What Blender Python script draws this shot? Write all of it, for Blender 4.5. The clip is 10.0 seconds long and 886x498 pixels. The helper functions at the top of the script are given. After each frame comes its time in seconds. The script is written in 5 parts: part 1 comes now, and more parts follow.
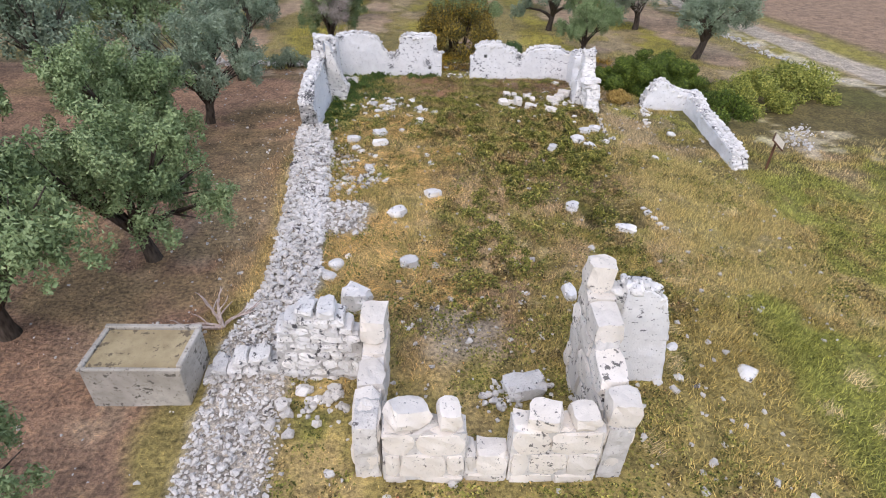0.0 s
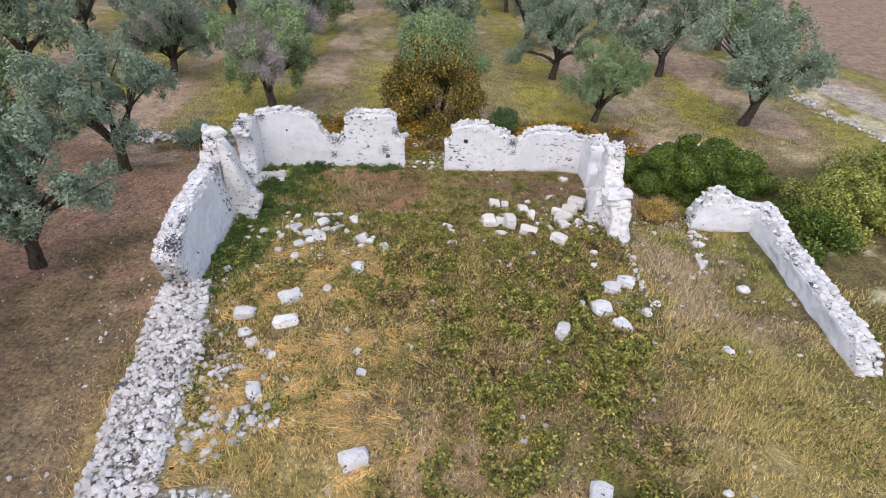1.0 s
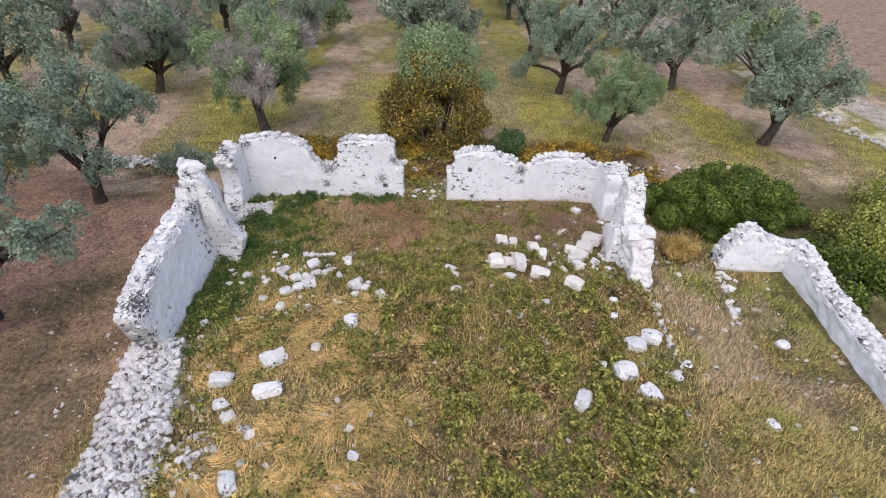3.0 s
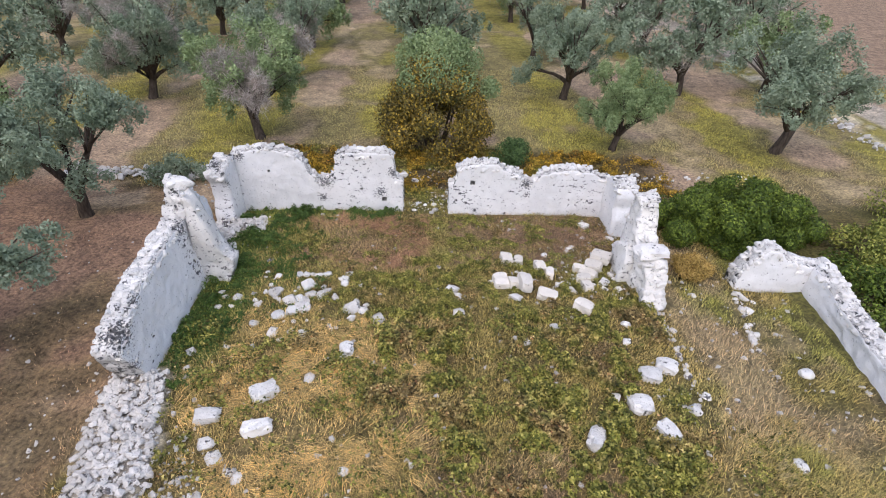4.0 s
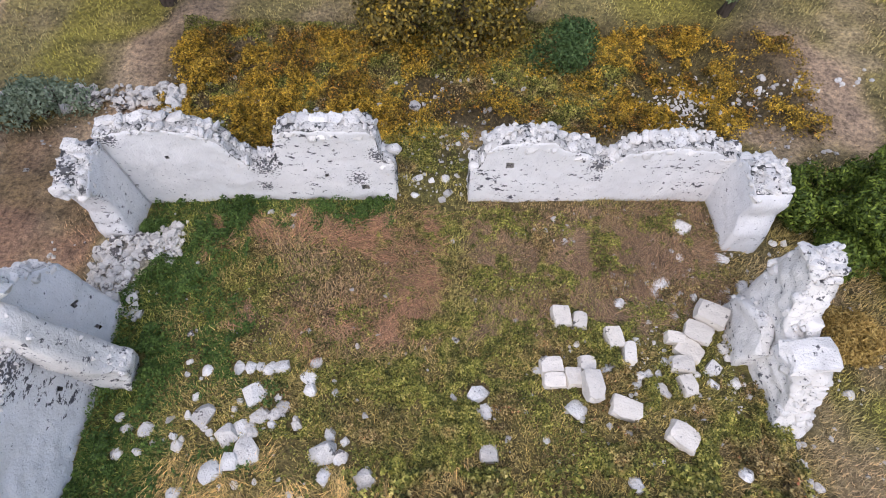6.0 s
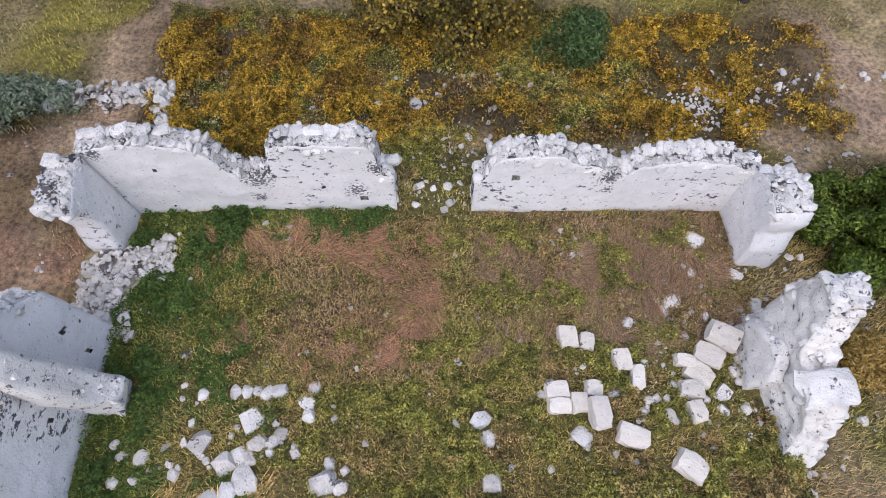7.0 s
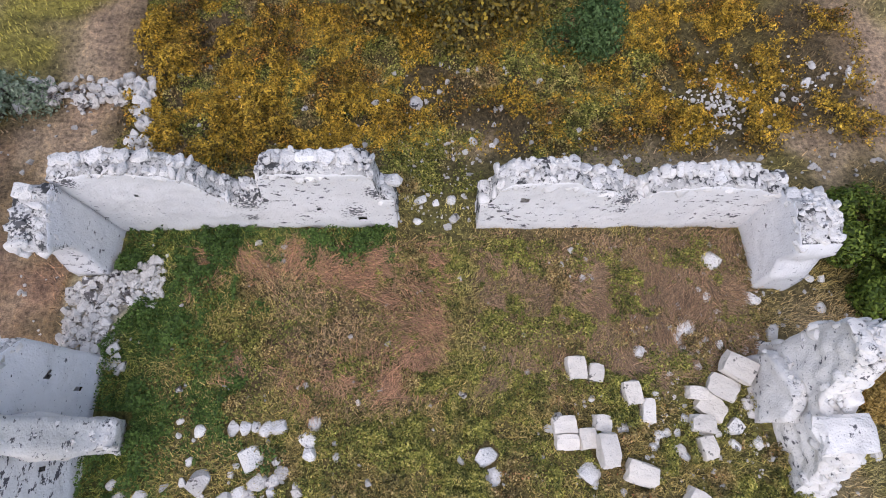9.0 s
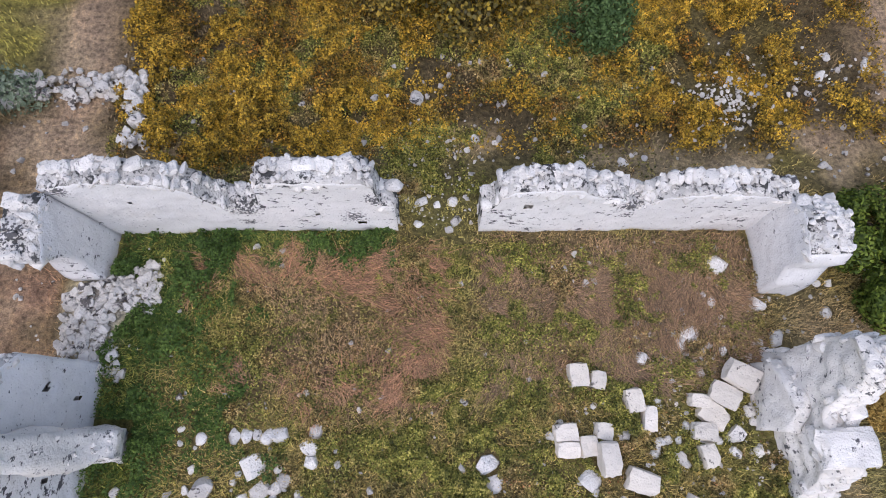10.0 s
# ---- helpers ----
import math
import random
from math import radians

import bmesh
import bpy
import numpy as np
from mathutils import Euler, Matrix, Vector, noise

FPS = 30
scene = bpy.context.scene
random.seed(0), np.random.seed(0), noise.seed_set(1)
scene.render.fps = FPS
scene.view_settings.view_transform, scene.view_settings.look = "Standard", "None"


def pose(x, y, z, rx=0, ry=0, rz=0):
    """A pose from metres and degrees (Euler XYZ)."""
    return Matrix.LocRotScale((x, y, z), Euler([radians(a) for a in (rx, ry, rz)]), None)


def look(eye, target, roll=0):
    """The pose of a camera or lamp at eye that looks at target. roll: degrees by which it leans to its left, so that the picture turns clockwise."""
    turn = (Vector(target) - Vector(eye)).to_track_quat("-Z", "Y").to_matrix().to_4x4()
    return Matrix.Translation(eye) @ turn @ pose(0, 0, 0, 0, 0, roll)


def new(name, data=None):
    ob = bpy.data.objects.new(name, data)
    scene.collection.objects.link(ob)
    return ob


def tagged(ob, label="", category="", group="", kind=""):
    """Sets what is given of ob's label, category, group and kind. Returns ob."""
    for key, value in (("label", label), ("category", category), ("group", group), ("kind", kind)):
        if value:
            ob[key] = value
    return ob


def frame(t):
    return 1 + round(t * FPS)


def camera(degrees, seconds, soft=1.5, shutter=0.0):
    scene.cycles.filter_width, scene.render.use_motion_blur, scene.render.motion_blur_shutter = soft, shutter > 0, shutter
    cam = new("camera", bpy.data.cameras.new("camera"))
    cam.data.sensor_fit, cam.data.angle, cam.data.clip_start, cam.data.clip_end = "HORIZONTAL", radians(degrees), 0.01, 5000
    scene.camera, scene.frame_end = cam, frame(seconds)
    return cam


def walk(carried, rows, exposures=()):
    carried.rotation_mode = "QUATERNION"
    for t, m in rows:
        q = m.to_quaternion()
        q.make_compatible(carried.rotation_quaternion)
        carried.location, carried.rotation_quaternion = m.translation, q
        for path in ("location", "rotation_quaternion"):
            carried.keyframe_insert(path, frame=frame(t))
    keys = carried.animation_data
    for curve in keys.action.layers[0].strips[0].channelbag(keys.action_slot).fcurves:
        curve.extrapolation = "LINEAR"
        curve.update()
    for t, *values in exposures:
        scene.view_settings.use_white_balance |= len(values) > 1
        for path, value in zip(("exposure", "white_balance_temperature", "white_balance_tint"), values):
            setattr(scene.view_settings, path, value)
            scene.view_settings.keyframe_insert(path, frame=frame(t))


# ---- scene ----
cam = camera(78.6, 10.0, soft=1.0)
# the camera closes its iris a little as it tilts down
EXPOSURES = [(0.0, 0.39, 6430, 15), (5.0, 0.39, 6430, 15), (6.8, 0.28, 6380, 16), (10.0, 0.28, 6380, 16)]
PATH = [
    (0, (0.06, -0.019, 7.143), (0.126, 1.638, 6.024), 2.0),
    (0.1, (0.197, 1.163, 7.173), (0.274, 2.821, 6.057), 2.5),
    (0.2, (0.663, 2.978, 7.277), (0.74, 4.634, 6.157), 2.6),
    (0.3, (1.002, 4.131, 7.299), (1.069, 5.791, 6.185), 2.5),
    (0.4, (1.188, 6.063, 7.391), (1.261, 7.724, 6.279), 2.5),
    (0.5, (1.267, 7.307, 7.436), (1.336, 8.972, 6.33), 2.3),
    (1, (1.265, 7.815, 7.471), (1.335, 9.478, 6.362), 2.4),
    (1.5, (1.273, 8.19, 7.49), (1.341, 9.855, 6.384), 2.3),
    (2, (1.249, 8.613, 7.539), (1.319, 10.28, 6.435), 2.4),
    (2.5, (1.239, 9.003, 7.562), (1.309, 10.669, 6.458), 2.3),
    (4, (1.214, 10.172, 7.565), (1.283, 11.839, 6.461), 2.3),
    (4.5, (1.202, 10.531, 7.595), (1.271, 12.197, 6.491), 2.3),
    (5, (1.195, 10.937, 7.634), (1.263, 12.603, 6.531), 2.3),
    (5.5, (1.16, 11.961, 7.773), (1.227, 13.623, 6.662), 2.3),
    (5.6, (1.259, 13.531, 7.776), (1.309, 15.123, 6.567), 1.7),
    (5.7, (1.169, 14.412, 7.853), (1.23, 15.903, 6.522), 2.3),
    (5.8, (1.175, 15.45, 7.88), (1.232, 16.78, 6.39), 2.2),
    (5.95, (1.19, 17.0, 7.92), (1.24, 18.08, 6.23), 1.9),
    (6.1, (1.205, 17.62, 7.94), (1.245, 18.56, 6.175), 1.8),
    (6.8, (1.216, 18.128, 7.977), (1.253, 19.023, 6.189), 1.7),
    (7, (1.203, 18.258, 8.0), (1.24, 19.133, 6.202), 1.8),
    (7.5, (1.17, 18.574, 8.021), (1.212, 19.406, 6.203), 2.3),
    (8, (1.16, 18.876, 8.048), (1.201, 19.664, 6.21), 2.3),
    (8.5, (1.158, 19.161, 8.043), (1.199, 19.906, 6.188), 2.4),
    (9, (1.139, 19.492, 8.045), (1.182, 20.181, 6.167), 2.8),
    (9.5, (1.138, 19.764, 8.061), (1.179, 20.4, 6.165), 2.9),
    (10, (1.131, 20.027, 8.076), (1.172, 20.606, 6.163), 3.3),
]
walk(cam, [(t, look(eye, target, roll)) for t, eye, target, roll in PATH], EXPOSURES)

# ---------------------------------------------------------------- world, sun, exposure
world = bpy.data.worlds.new("overcast_sky")
scene.world = world
world.use_nodes = True
wn = world.node_tree.nodes
sky = wn.new("ShaderNodeTexSky")
sky.sky_type = "NISHITA"
sky.sun_disc = False
sky.sun_elevation = radians(52)
sky.sun_rotation = radians(-162)
sky.air_density, sky.dust_density, sky.ozone_density = 1.0, 2.0, 1.0
wn["Background"].inputs["Strength"].default_value = 0.14
world.node_tree.links.new(sky.outputs[0], wn["Background"].inputs[0])
sun_data = bpy.data.lights.new("sun", "SUN")
sun_data.energy, sun_data.angle, sun_data.color = 1.5, radians(130), (1.0, 0.965, 0.92)
sun = new("sun", sun_data)
sun.matrix_world = look((-5, 0, 20), (0, 15, 0))


# ---------------------------------------------------------------- numbers: noise, ground
def vnoise(x, y, scale, seed=0):
    """Smooth noise from 0 to 1 over the plan, with features about `scale` metres wide."""
    x, y = np.asarray(x, float) / scale + 37.3 * seed, np.asarray(y, float) / scale - 19.1 * seed
    xi, yi = np.floor(x).astype(np.int64), np.floor(y).astype(np.int64)
    fx, fy = x - xi, y - yi
    fx, fy = fx * fx * (3 - 2 * fx), fy * fy * (3 - 2 * fy)

    def h(i, j):
        n = (i * 374761393 + j * 668265263 + seed * 982451653) & 0xFFFFFFFF
        n = ((n ^ (n >> 13)) * 1274126177) & 0xFFFFFFFF
        return ((n ^ (n >> 16)) & 0xFFFF) / 65535.0

    a, b, c, d = h(xi, yi), h(xi + 1, yi), h(xi, yi + 1), h(xi + 1, yi + 1)
    return (a * (1 - fx) + b * fx) * (1 - fy) + (c * (1 - fx) + d * fx) * fy


def fbm(x, y, scale, seed=0):
    return 0.5 * vnoise(x, y, scale, seed) + 0.3 * vnoise(x, y, scale * 0.45, seed + 1) + 0.2 * vnoise(x, y, scale * 0.2, seed + 2)


def step(v, lo, hi):
    v = np.clip((np.asarray(v, float) - lo) / (hi - lo), 0, 1)
    return v * v * (3 - 2 * v)


def inside(x, y, x0, x1, y0, y1, soft=0.15):
    return step(x, x0 - soft, x0 + soft) * (1 - step(x, x1 - soft, x1 + soft)) * step(y, y0 - soft, y0 + soft) * (1 - step(y, y1 - soft, y1 + soft))


def rubble_axis(y):
    """Middle and half width of the collapsed west wall along y."""
    mid = np.interp(y, [2.0, 5.0, 7.0, 9.1, 12.4, 15.0, 16.8], [-2.6, -2.85, -2.98, -2.74, -3.05, -3.26, -3.6])
    half = np.interp(y, [2.0, 5.0, 7.0, 9.1, 12.4, 15.0, 16.8], [0.72, 0.7, 0.62, 0.58, 0.56, 0.6, 0.46])
    return mid, half


def rubble_mask(x, y):
    mid, half = rubble_axis(y)
    wob = 0.35 * (fbm(x, y, 0.7, 31) - 0.5)
    a = (1 - step(np.abs(x - mid) + wob, half * 0.75, half * 1.15)) * (1 - step(y, 16.7, 17.2)) * step(y, 1.5, 2.5)
    b = inside(x + wob, y + wob, -3.4, -1.4, 11.0, 12.35, 0.25)
    c = inside(x + wob, y + wob, -3.95, -2.75, 20.85, 22.0, 0.3) * (1 - step(x + 0.7 * (21.9 - y), -3.0, -2.4))
    return np.maximum(np.maximum(a, b), c)


def height(x, y):
    x, y = np.asarray(x, float), np.asarray(y, float)
    h = 0.45 * step(y, 9, 18) * (1 - 0.6 * step(y, 22.9, 24.2))
    h = h * (1 - 0.55 * step(-x, 3.8, 4.8)) * (1 - 0.35 * step(x, 6.2, 9.5))
    h = h - 0.12 * (1 - step(y, 5, 8))
    h = h + 0.14 * (fbm(x, y, 2.2, 3) - 0.5) + 0.05 * (fbm(x, y, 0.5, 7) - 0.5)
    h = h + 0.14 * rubble_mask(x, y)
    h = h - 0.34 * inside(x, y, 4.15, 5.75, 11.45, 12.65, 0.12)
    h = h + 0.5 * (fbm(x, y, 40, 5) - 0.5) * step(y, 30, 60)
    return h


LEVELS = height(*np.meshgrid(np.arange(-20, 24.01, 0.08), np.arange(0, 40.01, 0.08), indexing="ij"))


def gz(x, y):
    """Ground height at one spot, read from a fine grid."""
    u, v = (x + 20) / 0.08, y / 0.08
    i, j = int(math.floor(u)), int(math.floor(v))
    if not (0 <= i < LEVELS.shape[0] - 1 and 0 <= j < LEVELS.shape[1] - 1):
        return float(height(np.array([x]), np.array([y]))[0])
    u, v = u - i, v - j
    return float((LEVELS[i, j] * (1 - u) + LEVELS[i + 1, j] * u) * (1 - v) + (LEVELS[i, j + 1] * (1 - u) + LEVELS[i + 1, j + 1] * u) * v)


SOIL, DIRT, STRAW, MAUVE = (0.36, 0.23, 0.16), (0.45, 0.345, 0.245), (0.58, 0.445, 0.2), (0.35, 0.245, 0.155)
GREEN, WEED, GOLD, STONY = (0.3, 0.315, 0.08), (0.39, 0.32, 0.12), (0.53, 0.475, 0.12), (0.56, 0.52, 0.47)
OLIVE_DRY = (0.47, 0.375, 0.17)


def cover(x, y):
    """Colour of what covers the ground at x, y: soil, straw, weeds, gravel; the sunken pit is darkened."""
    x, y = np.asarray(x, float), np.asarray(y, float)
    col = np.zeros(x.shape + (3,))

    def lay(c, m):
        m = np.clip(m, 0, 1)[..., None]
        col[...] = col * (1 - m) + np.array(c) * m

    n1, n2, n3 = fbm(x, y, 3.0, 11), fbm(x, y, 1.1, 12), fbm(x, y, 6.0, 13)
    w = 0.8 * (n2 - 0.5)
    col[...] = (0.5, 0.43, 0.19)
    # grove behind: strips of yellow flowers and brown tilled soil
    lay(GOLD, step(n3 + 0.35 * np.sin(x * 1.05 + 2 * n1), 0.42, 0.7))
    lay((0.44, 0.325, 0.235), step(fbm(x, y, 4, 14) + 0.25 * np.sin((x - 1.2) * 1.02), 0.56, 0.74))
    lay((0.44, 0.345, 0.235), 0.75 * step(fbm(x, y, 2.4, 15), 0.52, 0.68))
    # nave and meadow
    near = 1 - step(y, 23.0 + w, 24.5 + w)
    lay(WEED, near)
    lay(GREEN, 0.8 * near * step(n1, 0.56, 0.7))
    lay(STRAW, near * step(n2 * 0.6 + n1 * 0.4, 0.47, 0.6) * (1 - step(x, 1.0, 4.2)) * (1 - 0.7 * step(y, 17.5, 19)))
    lay(STRAW, 0.95 * inside(x + w, y + w, -2.6, 0.7, 8.6, 17.8, 0.8) * step(n2, 0.26, 0.52))
    lay(MAUVE, 0.6 * inside(x + w, y + w, 0.0, 5.2, 9.0, 19.5, 0.8) * step(fbm(x, y, 0.8, 17), 0.5, 0.66))
    lay(WEED, 0.8 * inside(x + w, y + w, 0.3, 3.5, 13.5, 18.5, 0.8) * step(n2, 0.35, 0.6))
    lay(GREEN, inside(x + w, y + w, -3.5, -2.5, 17.2, 22.7, 0.4) * step(n2, 0.2, 0.45))
    lay(GREEN, 0.9 * inside(x + w, y + w, -3.4, 0.4, 22.0, 22.7, 0.25))
    lay(MAUVE, 0.8 * inside(x + w, y + w, -1.4, 1.1, 20.0, 22.2, 0.5) * step(n2, 0.38, 0.58))
    lay(MAUVE, inside(x + w, y + w, 1.9, 5.7, 20.9, 22.6, 0.5) * step(n2, 0.15, 0.45))
    lay((0.52, 0.4, 0.24), 0.85 * inside(x + w, y + w, 0.4, 6.2, 9.5, 14.6, 0.9) * step(n2, 0.36, 0.58))
    lay(MAUVE, 0.8 * inside(x + w, y + w, 2.4, 6.0, 12.6, 15.4, 0.7) * step(n2, 0.35, 0.6))
    lay(MAUVE, 0.8 * inside(x + w, y + w, -1.0, 2.8, 7.2, 9.5, 0.7) * step(n2, 0.35, 0.6))
    # right meadow and the dirt strip between the walls
    lay(GREEN, near * step(x, 6.0 + w, 7.0 + w) * step(n2, 0.3, 0.55) * (1 - step(y, 15.5, 18)))
    lay(OLIVE_DRY, 0.75 * near * step(x, 5.0 + w, 6.4 + w) * step(n1, 0.4, 0.56) * (1 - step(y, 15.5, 18)))
    lay(DIRT, 0.65 * inside(x + w, y + w, 6.2, 8.0, 15.6, 21.6, 0.5) * step(n2, 0.25, 0.5))
    lay(DIRT, 0.6 * inside(x + w, y + w, 7.9, 9.6, 15.5, 19.4, 0.5) * step(n2, 0.4, 0.6))
    lay(DIRT, 0.7 * inside(x, y, 12.2, 15.0, 9.0, 17.5, 1.2) * step(n1, 0.4, 0.6))
    # left path of red soil
    w2 = w * 0.7 + 3.0 * (n1 - 0.5) * (1 - step(y, 3, 8))
    path = (1 - step(x, -4.3 + w2, -3.7 + w2)) * (1 - step(y, 24.2 + w, 25.4 + w))
    lay(SOIL, path)
    lay(DIRT, 0.55 * path * step(n2, 0.52, 0.72) * step(x, -7.5, -5.0))
    lay(OLIVE_DRY, 0.35 * path * step(n1, 0.55, 0.7))
    # behind the far wall
    lay(DIRT, 0.8 * inside(x + w, y + w, -8.5, -3.7, 23.0, 24.8, 0.4) * step(n2, 0.3, 0.5))
    lay(DIRT, 0.75 * inside(x + w, y + w, 3.4, 8.0, 23.2, 24.6, 0.4) * step(n2, 0.25, 0.5))
    lay((0.15, 0.115, 0.055), 0.85 * inside(x + w, y + w, -4.2, 8.8, 24.2, 27.4, 0.6))
    # road, its stony verge and the bare field past it
    edge = x - (19.6 + 0.12 * (33 - y) + 0.5 * (fbm(x, y, 2, 21) - 0.5))
    beyond = step(y, 18, 22)
    lay(STONY, 0.65 * beyond * step(edge, -1.9, -1.5) * (1 - step(edge, -0.6, 0.0)) * step(n2, 0.4, 0.55))
    lay((0.47, 0.415, 0.35), beyond * step(edge, -0.15, 0.15) * (1 - step(edge, 1.9, 2.3)))
    lay((0.34, 0.24, 0.17), step(edge, 4.0, 5.5) * beyond)
    lay(STONY, 0.4 * step(fbm(x, y, 0.8, 22) - 0.12 * np.hypot(x - 12.9, y - 17.3), 0.3, 0.45))
    lay((0.5, 0.46, 0.415), rubble_mask(x, y))
    lay((0.36, 0.32, 0.27), 0.8 * inside(x + w, y + w, 0.2, 1.6, 7.0, 8.4, 0.4) * step(n2, 0.35, 0.55))
    # the hollow's darkness, put into the colour of the sunken pit
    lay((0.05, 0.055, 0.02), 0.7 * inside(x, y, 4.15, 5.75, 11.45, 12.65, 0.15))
    return col


# ---------------------------------------------------------------- materials
def material(name, rough=0.9):
    m = bpy.data.materials.new(name)
    m.use_nodes = True
    n, l = m.node_tree.nodes, m.node_tree.links
    b = n["Principled BSDF"]
    b.inputs["Roughness"].default_value = rough
    b.inputs["Specular IOR Level"].default_value = 0.25
    return m, n, l, b


def tex(n, l, scale, detail=6, coord=None, kind="ShaderNodeTexNoise"):
    t = n.new(kind)
    t.inputs["Scale"].default_value = scale
    if kind == "ShaderNodeTexNoise":
        t.inputs["Detail"].default_value = detail
    if coord is not None:
        l.new(coord, t.inputs["Vector"])
    return t


def ramp(n, l, fac, stops):
    r = n.new("ShaderNodeValToRGB")
    e = r.color_ramp.elements
    while len(e) < len(stops):
        e.new(0.5)
    for el, (p, c) in zip(e, stops):
        el.position, el.color = p, (*c, 1) if len(c) == 3 else c
    l.new(fac, r.inputs[0])
    return r


def mixed(n, l, fac, a, b, how="MIX"):
    m = n.new("ShaderNodeMix")
    m.data_type, m.blend_type = "RGBA", how
    for sock, v in ((m.inputs[0], fac), (m.inputs[6], a), (m.inputs[7], b)):
        if hasattr(v, "is_linked"):
            l.new(v, sock)
        else:
            sock.default_value = v if isinstance(v, (int, float)) else (*v, 1)
    return m.outputs[2]


def bumped(n, l, b, height_out, strength, dist):
    u = n.new("ShaderNodeBump")
    u.inputs["Strength"].default_value, u.inputs["Distance"].default_value = strength, dist
    l.new(height_out, u.inputs["Height"])
    l.new(u.outputs[0], b.inputs["Normal"])


def masonry(name, light, dark, lichen, stain, bump=0.5, per_piece=0.25, flat=1.0, mottle=0.5, speck=5.5, clumps=()):
    """Pale stone or lime plaster with grey weathering and dark lichen specks."""
    m, n, l, b = material(name, 0.92)
    pos = n.new("ShaderNodeNewGeometry").outputs["Position"]
    big, mid, fine = tex(n, l, 1.3, 5, pos), tex(n, l, 7.0, 6, pos), tex(n, l, 38.0, 4, pos)
    c = mixed(n, l, ramp(n, l, big.outputs["Fac"], [(0.35, (0, 0, 0)), (0.68, (1, 1, 1))]).outputs[0], light, dark)
    c = mixed(n, l, ramp(n, l, mid.outputs["Fac"], [(0.45, (0, 0, 0)), (0.72, (mottle, mottle, mottle))]).outputs[0], c, [v * 0.72 for v in dark])
    mp = n.new("ShaderNodeMapping")
    mp.inputs["Scale"].default_value = (1, 1, flat)
    l.new(pos, mp.inputs[0])
    spots = tex(n, l, speck, 6, mp.outputs[0])
    spots2 = tex(n, l, 21.0, 4, mp.outputs[0])
    c = mixed(n, l, ramp(n, l, spots2.outputs["Fac"], [(lichen + 0.05, (0, 0, 0)), (lichen + 0.09, (0.7, 0.7, 0.7))]).outputs[0], c, [v * 2.2 for v in stain])
    spots.inputs["Roughness"].default_value = 0.68
    clump = n.new("ShaderNodeMath")
    clump.operation = "MULTIPLY_ADD"
    clump.inputs[1].default_value = 0.4
    l.new(tex(n, l, 0.9, 4, pos).outputs["Fac"], clump.inputs[0])
    l.new(spots.outputs["Fac"], clump.inputs[2])
    c = mixed(n, l, ramp(n, l, clump.outputs[0], [(lichen + 0.215, (0, 0, 0)), (lichen + 0.25, (0.95, 0.95, 0.95))]).outputs[0], c, stain)
    grain = tex(n, l, 26.0, 4, mp.outputs[0]).outputs["Fac"] if clumps else None
    for spot, size in clumps:
        far, near = n.new("ShaderNodeVectorMath"), n.new("ShaderNodeMath")
        far.operation, far.inputs[1].default_value = "DISTANCE", spot
        l.new(pos, far.inputs[0])
        near.operation, near.inputs[1].default_value = "MULTIPLY_ADD", -0.28 / size
        l.new(far.outputs["Value"], near.inputs[0])
        l.new(grain, near.inputs[2])
        c = mixed(n, l, ramp(n, l, near.outputs[0], [(0.36, (0, 0, 0)), (0.41, (0.9, 0.9, 0.9))]).outputs[0], c, stain)
    ob = n.new("ShaderNodeObjectInfo")
    r = ramp(n, l, ob.outputs["Random"], [(0.0, [1 - per_piece] * 3), (0.5, (0.95, 0.94, 0.92)), (1.0, (1.05, 1.04, 1.03))])
    l.new(mixed(n, l, 1.0, c, r.outputs[0], "MULTIPLY"), b.inputs["Base Color"])
    add = n.new("ShaderNodeMath")
    add.operation = "MULTIPLY_ADD"
    add.inputs[1].default_value = 2.5
    l.new(mid.outputs["Fac"], add.inputs[0])
    l.new(fine.outputs["Fac"], add.inputs[2])
    bumped(n, l, b, add.outputs[0], bump, 0.02)
    return m


# dark lichen clumps on the walls: middle, reach
LICHEN = (((-1.35, 22.63, 1.35), 0.3), ((-1.42, 22.63, 0.85), 0.16), ((0.39, 22.63, 1.6), 0.2), ((0.08, 22.63, 1.05), 0.22), ((3.81, 22.62, 1.35), 0.24), ((3.84, 22.62, 1.05), 0.12), ((-3.4, 22.63, 1.95), 0.22),
          ((-3.5, 21.85, 1.5), 0.22), ((-3.8, 22.1, 1.95), 0.26), ((-3.55, 16.6, 1.6), 0.42), ((-3.5, 17.25, 1.8), 0.2), ((-3.5, 19.3, 1.9), 0.3), ((-3.45, 16.5, 1.0), 0.2), ((6.2, 19.3, 0.95), 0.3), ((3.14, 6.97, 1.5), 0.34), ((3.14, 6.97, 0.9), 0.34))
PLASTER = masonry("lime_plaster", (0.85, 0.85, 0.865), (0.77, 0.775, 0.795), 0.612, (0.06, 0.06, 0.075), 0.5, 0.03, 1.7, 0.22, 7.5, LICHEN)
CORE = masonry("wall_core", (0.74, 0.73, 0.715), (0.5, 0.49, 0.475), 0.53, (0.05, 0.052, 0.055), 1.0, 0.03, clumps=LICHEN)
LIMESTONE = masonry("limestone", (0.88, 0.87, 0.855), (0.75, 0.735, 0.72), 0.6, (0.08, 0.08, 0.09), 0.9, 0.22, 1.0, 0.4, 8.0, LICHEN)
ROUGHCAST = masonry("rough_lime_mortar", (0.84, 0.825, 0.805), (0.72, 0.705, 0.685), 0.605, (0.1, 0.1, 0.11), 0.55, 0.05, 1.6, 0.3, 9.0)
ASHLAR = masonry("cream_ashlar", (0.84, 0.795, 0.735), (0.73, 0.68, 0.61), 0.605, (0.14, 0.13, 0.12), 0.5, 0.16, 1.0, 0.25, 9.0)
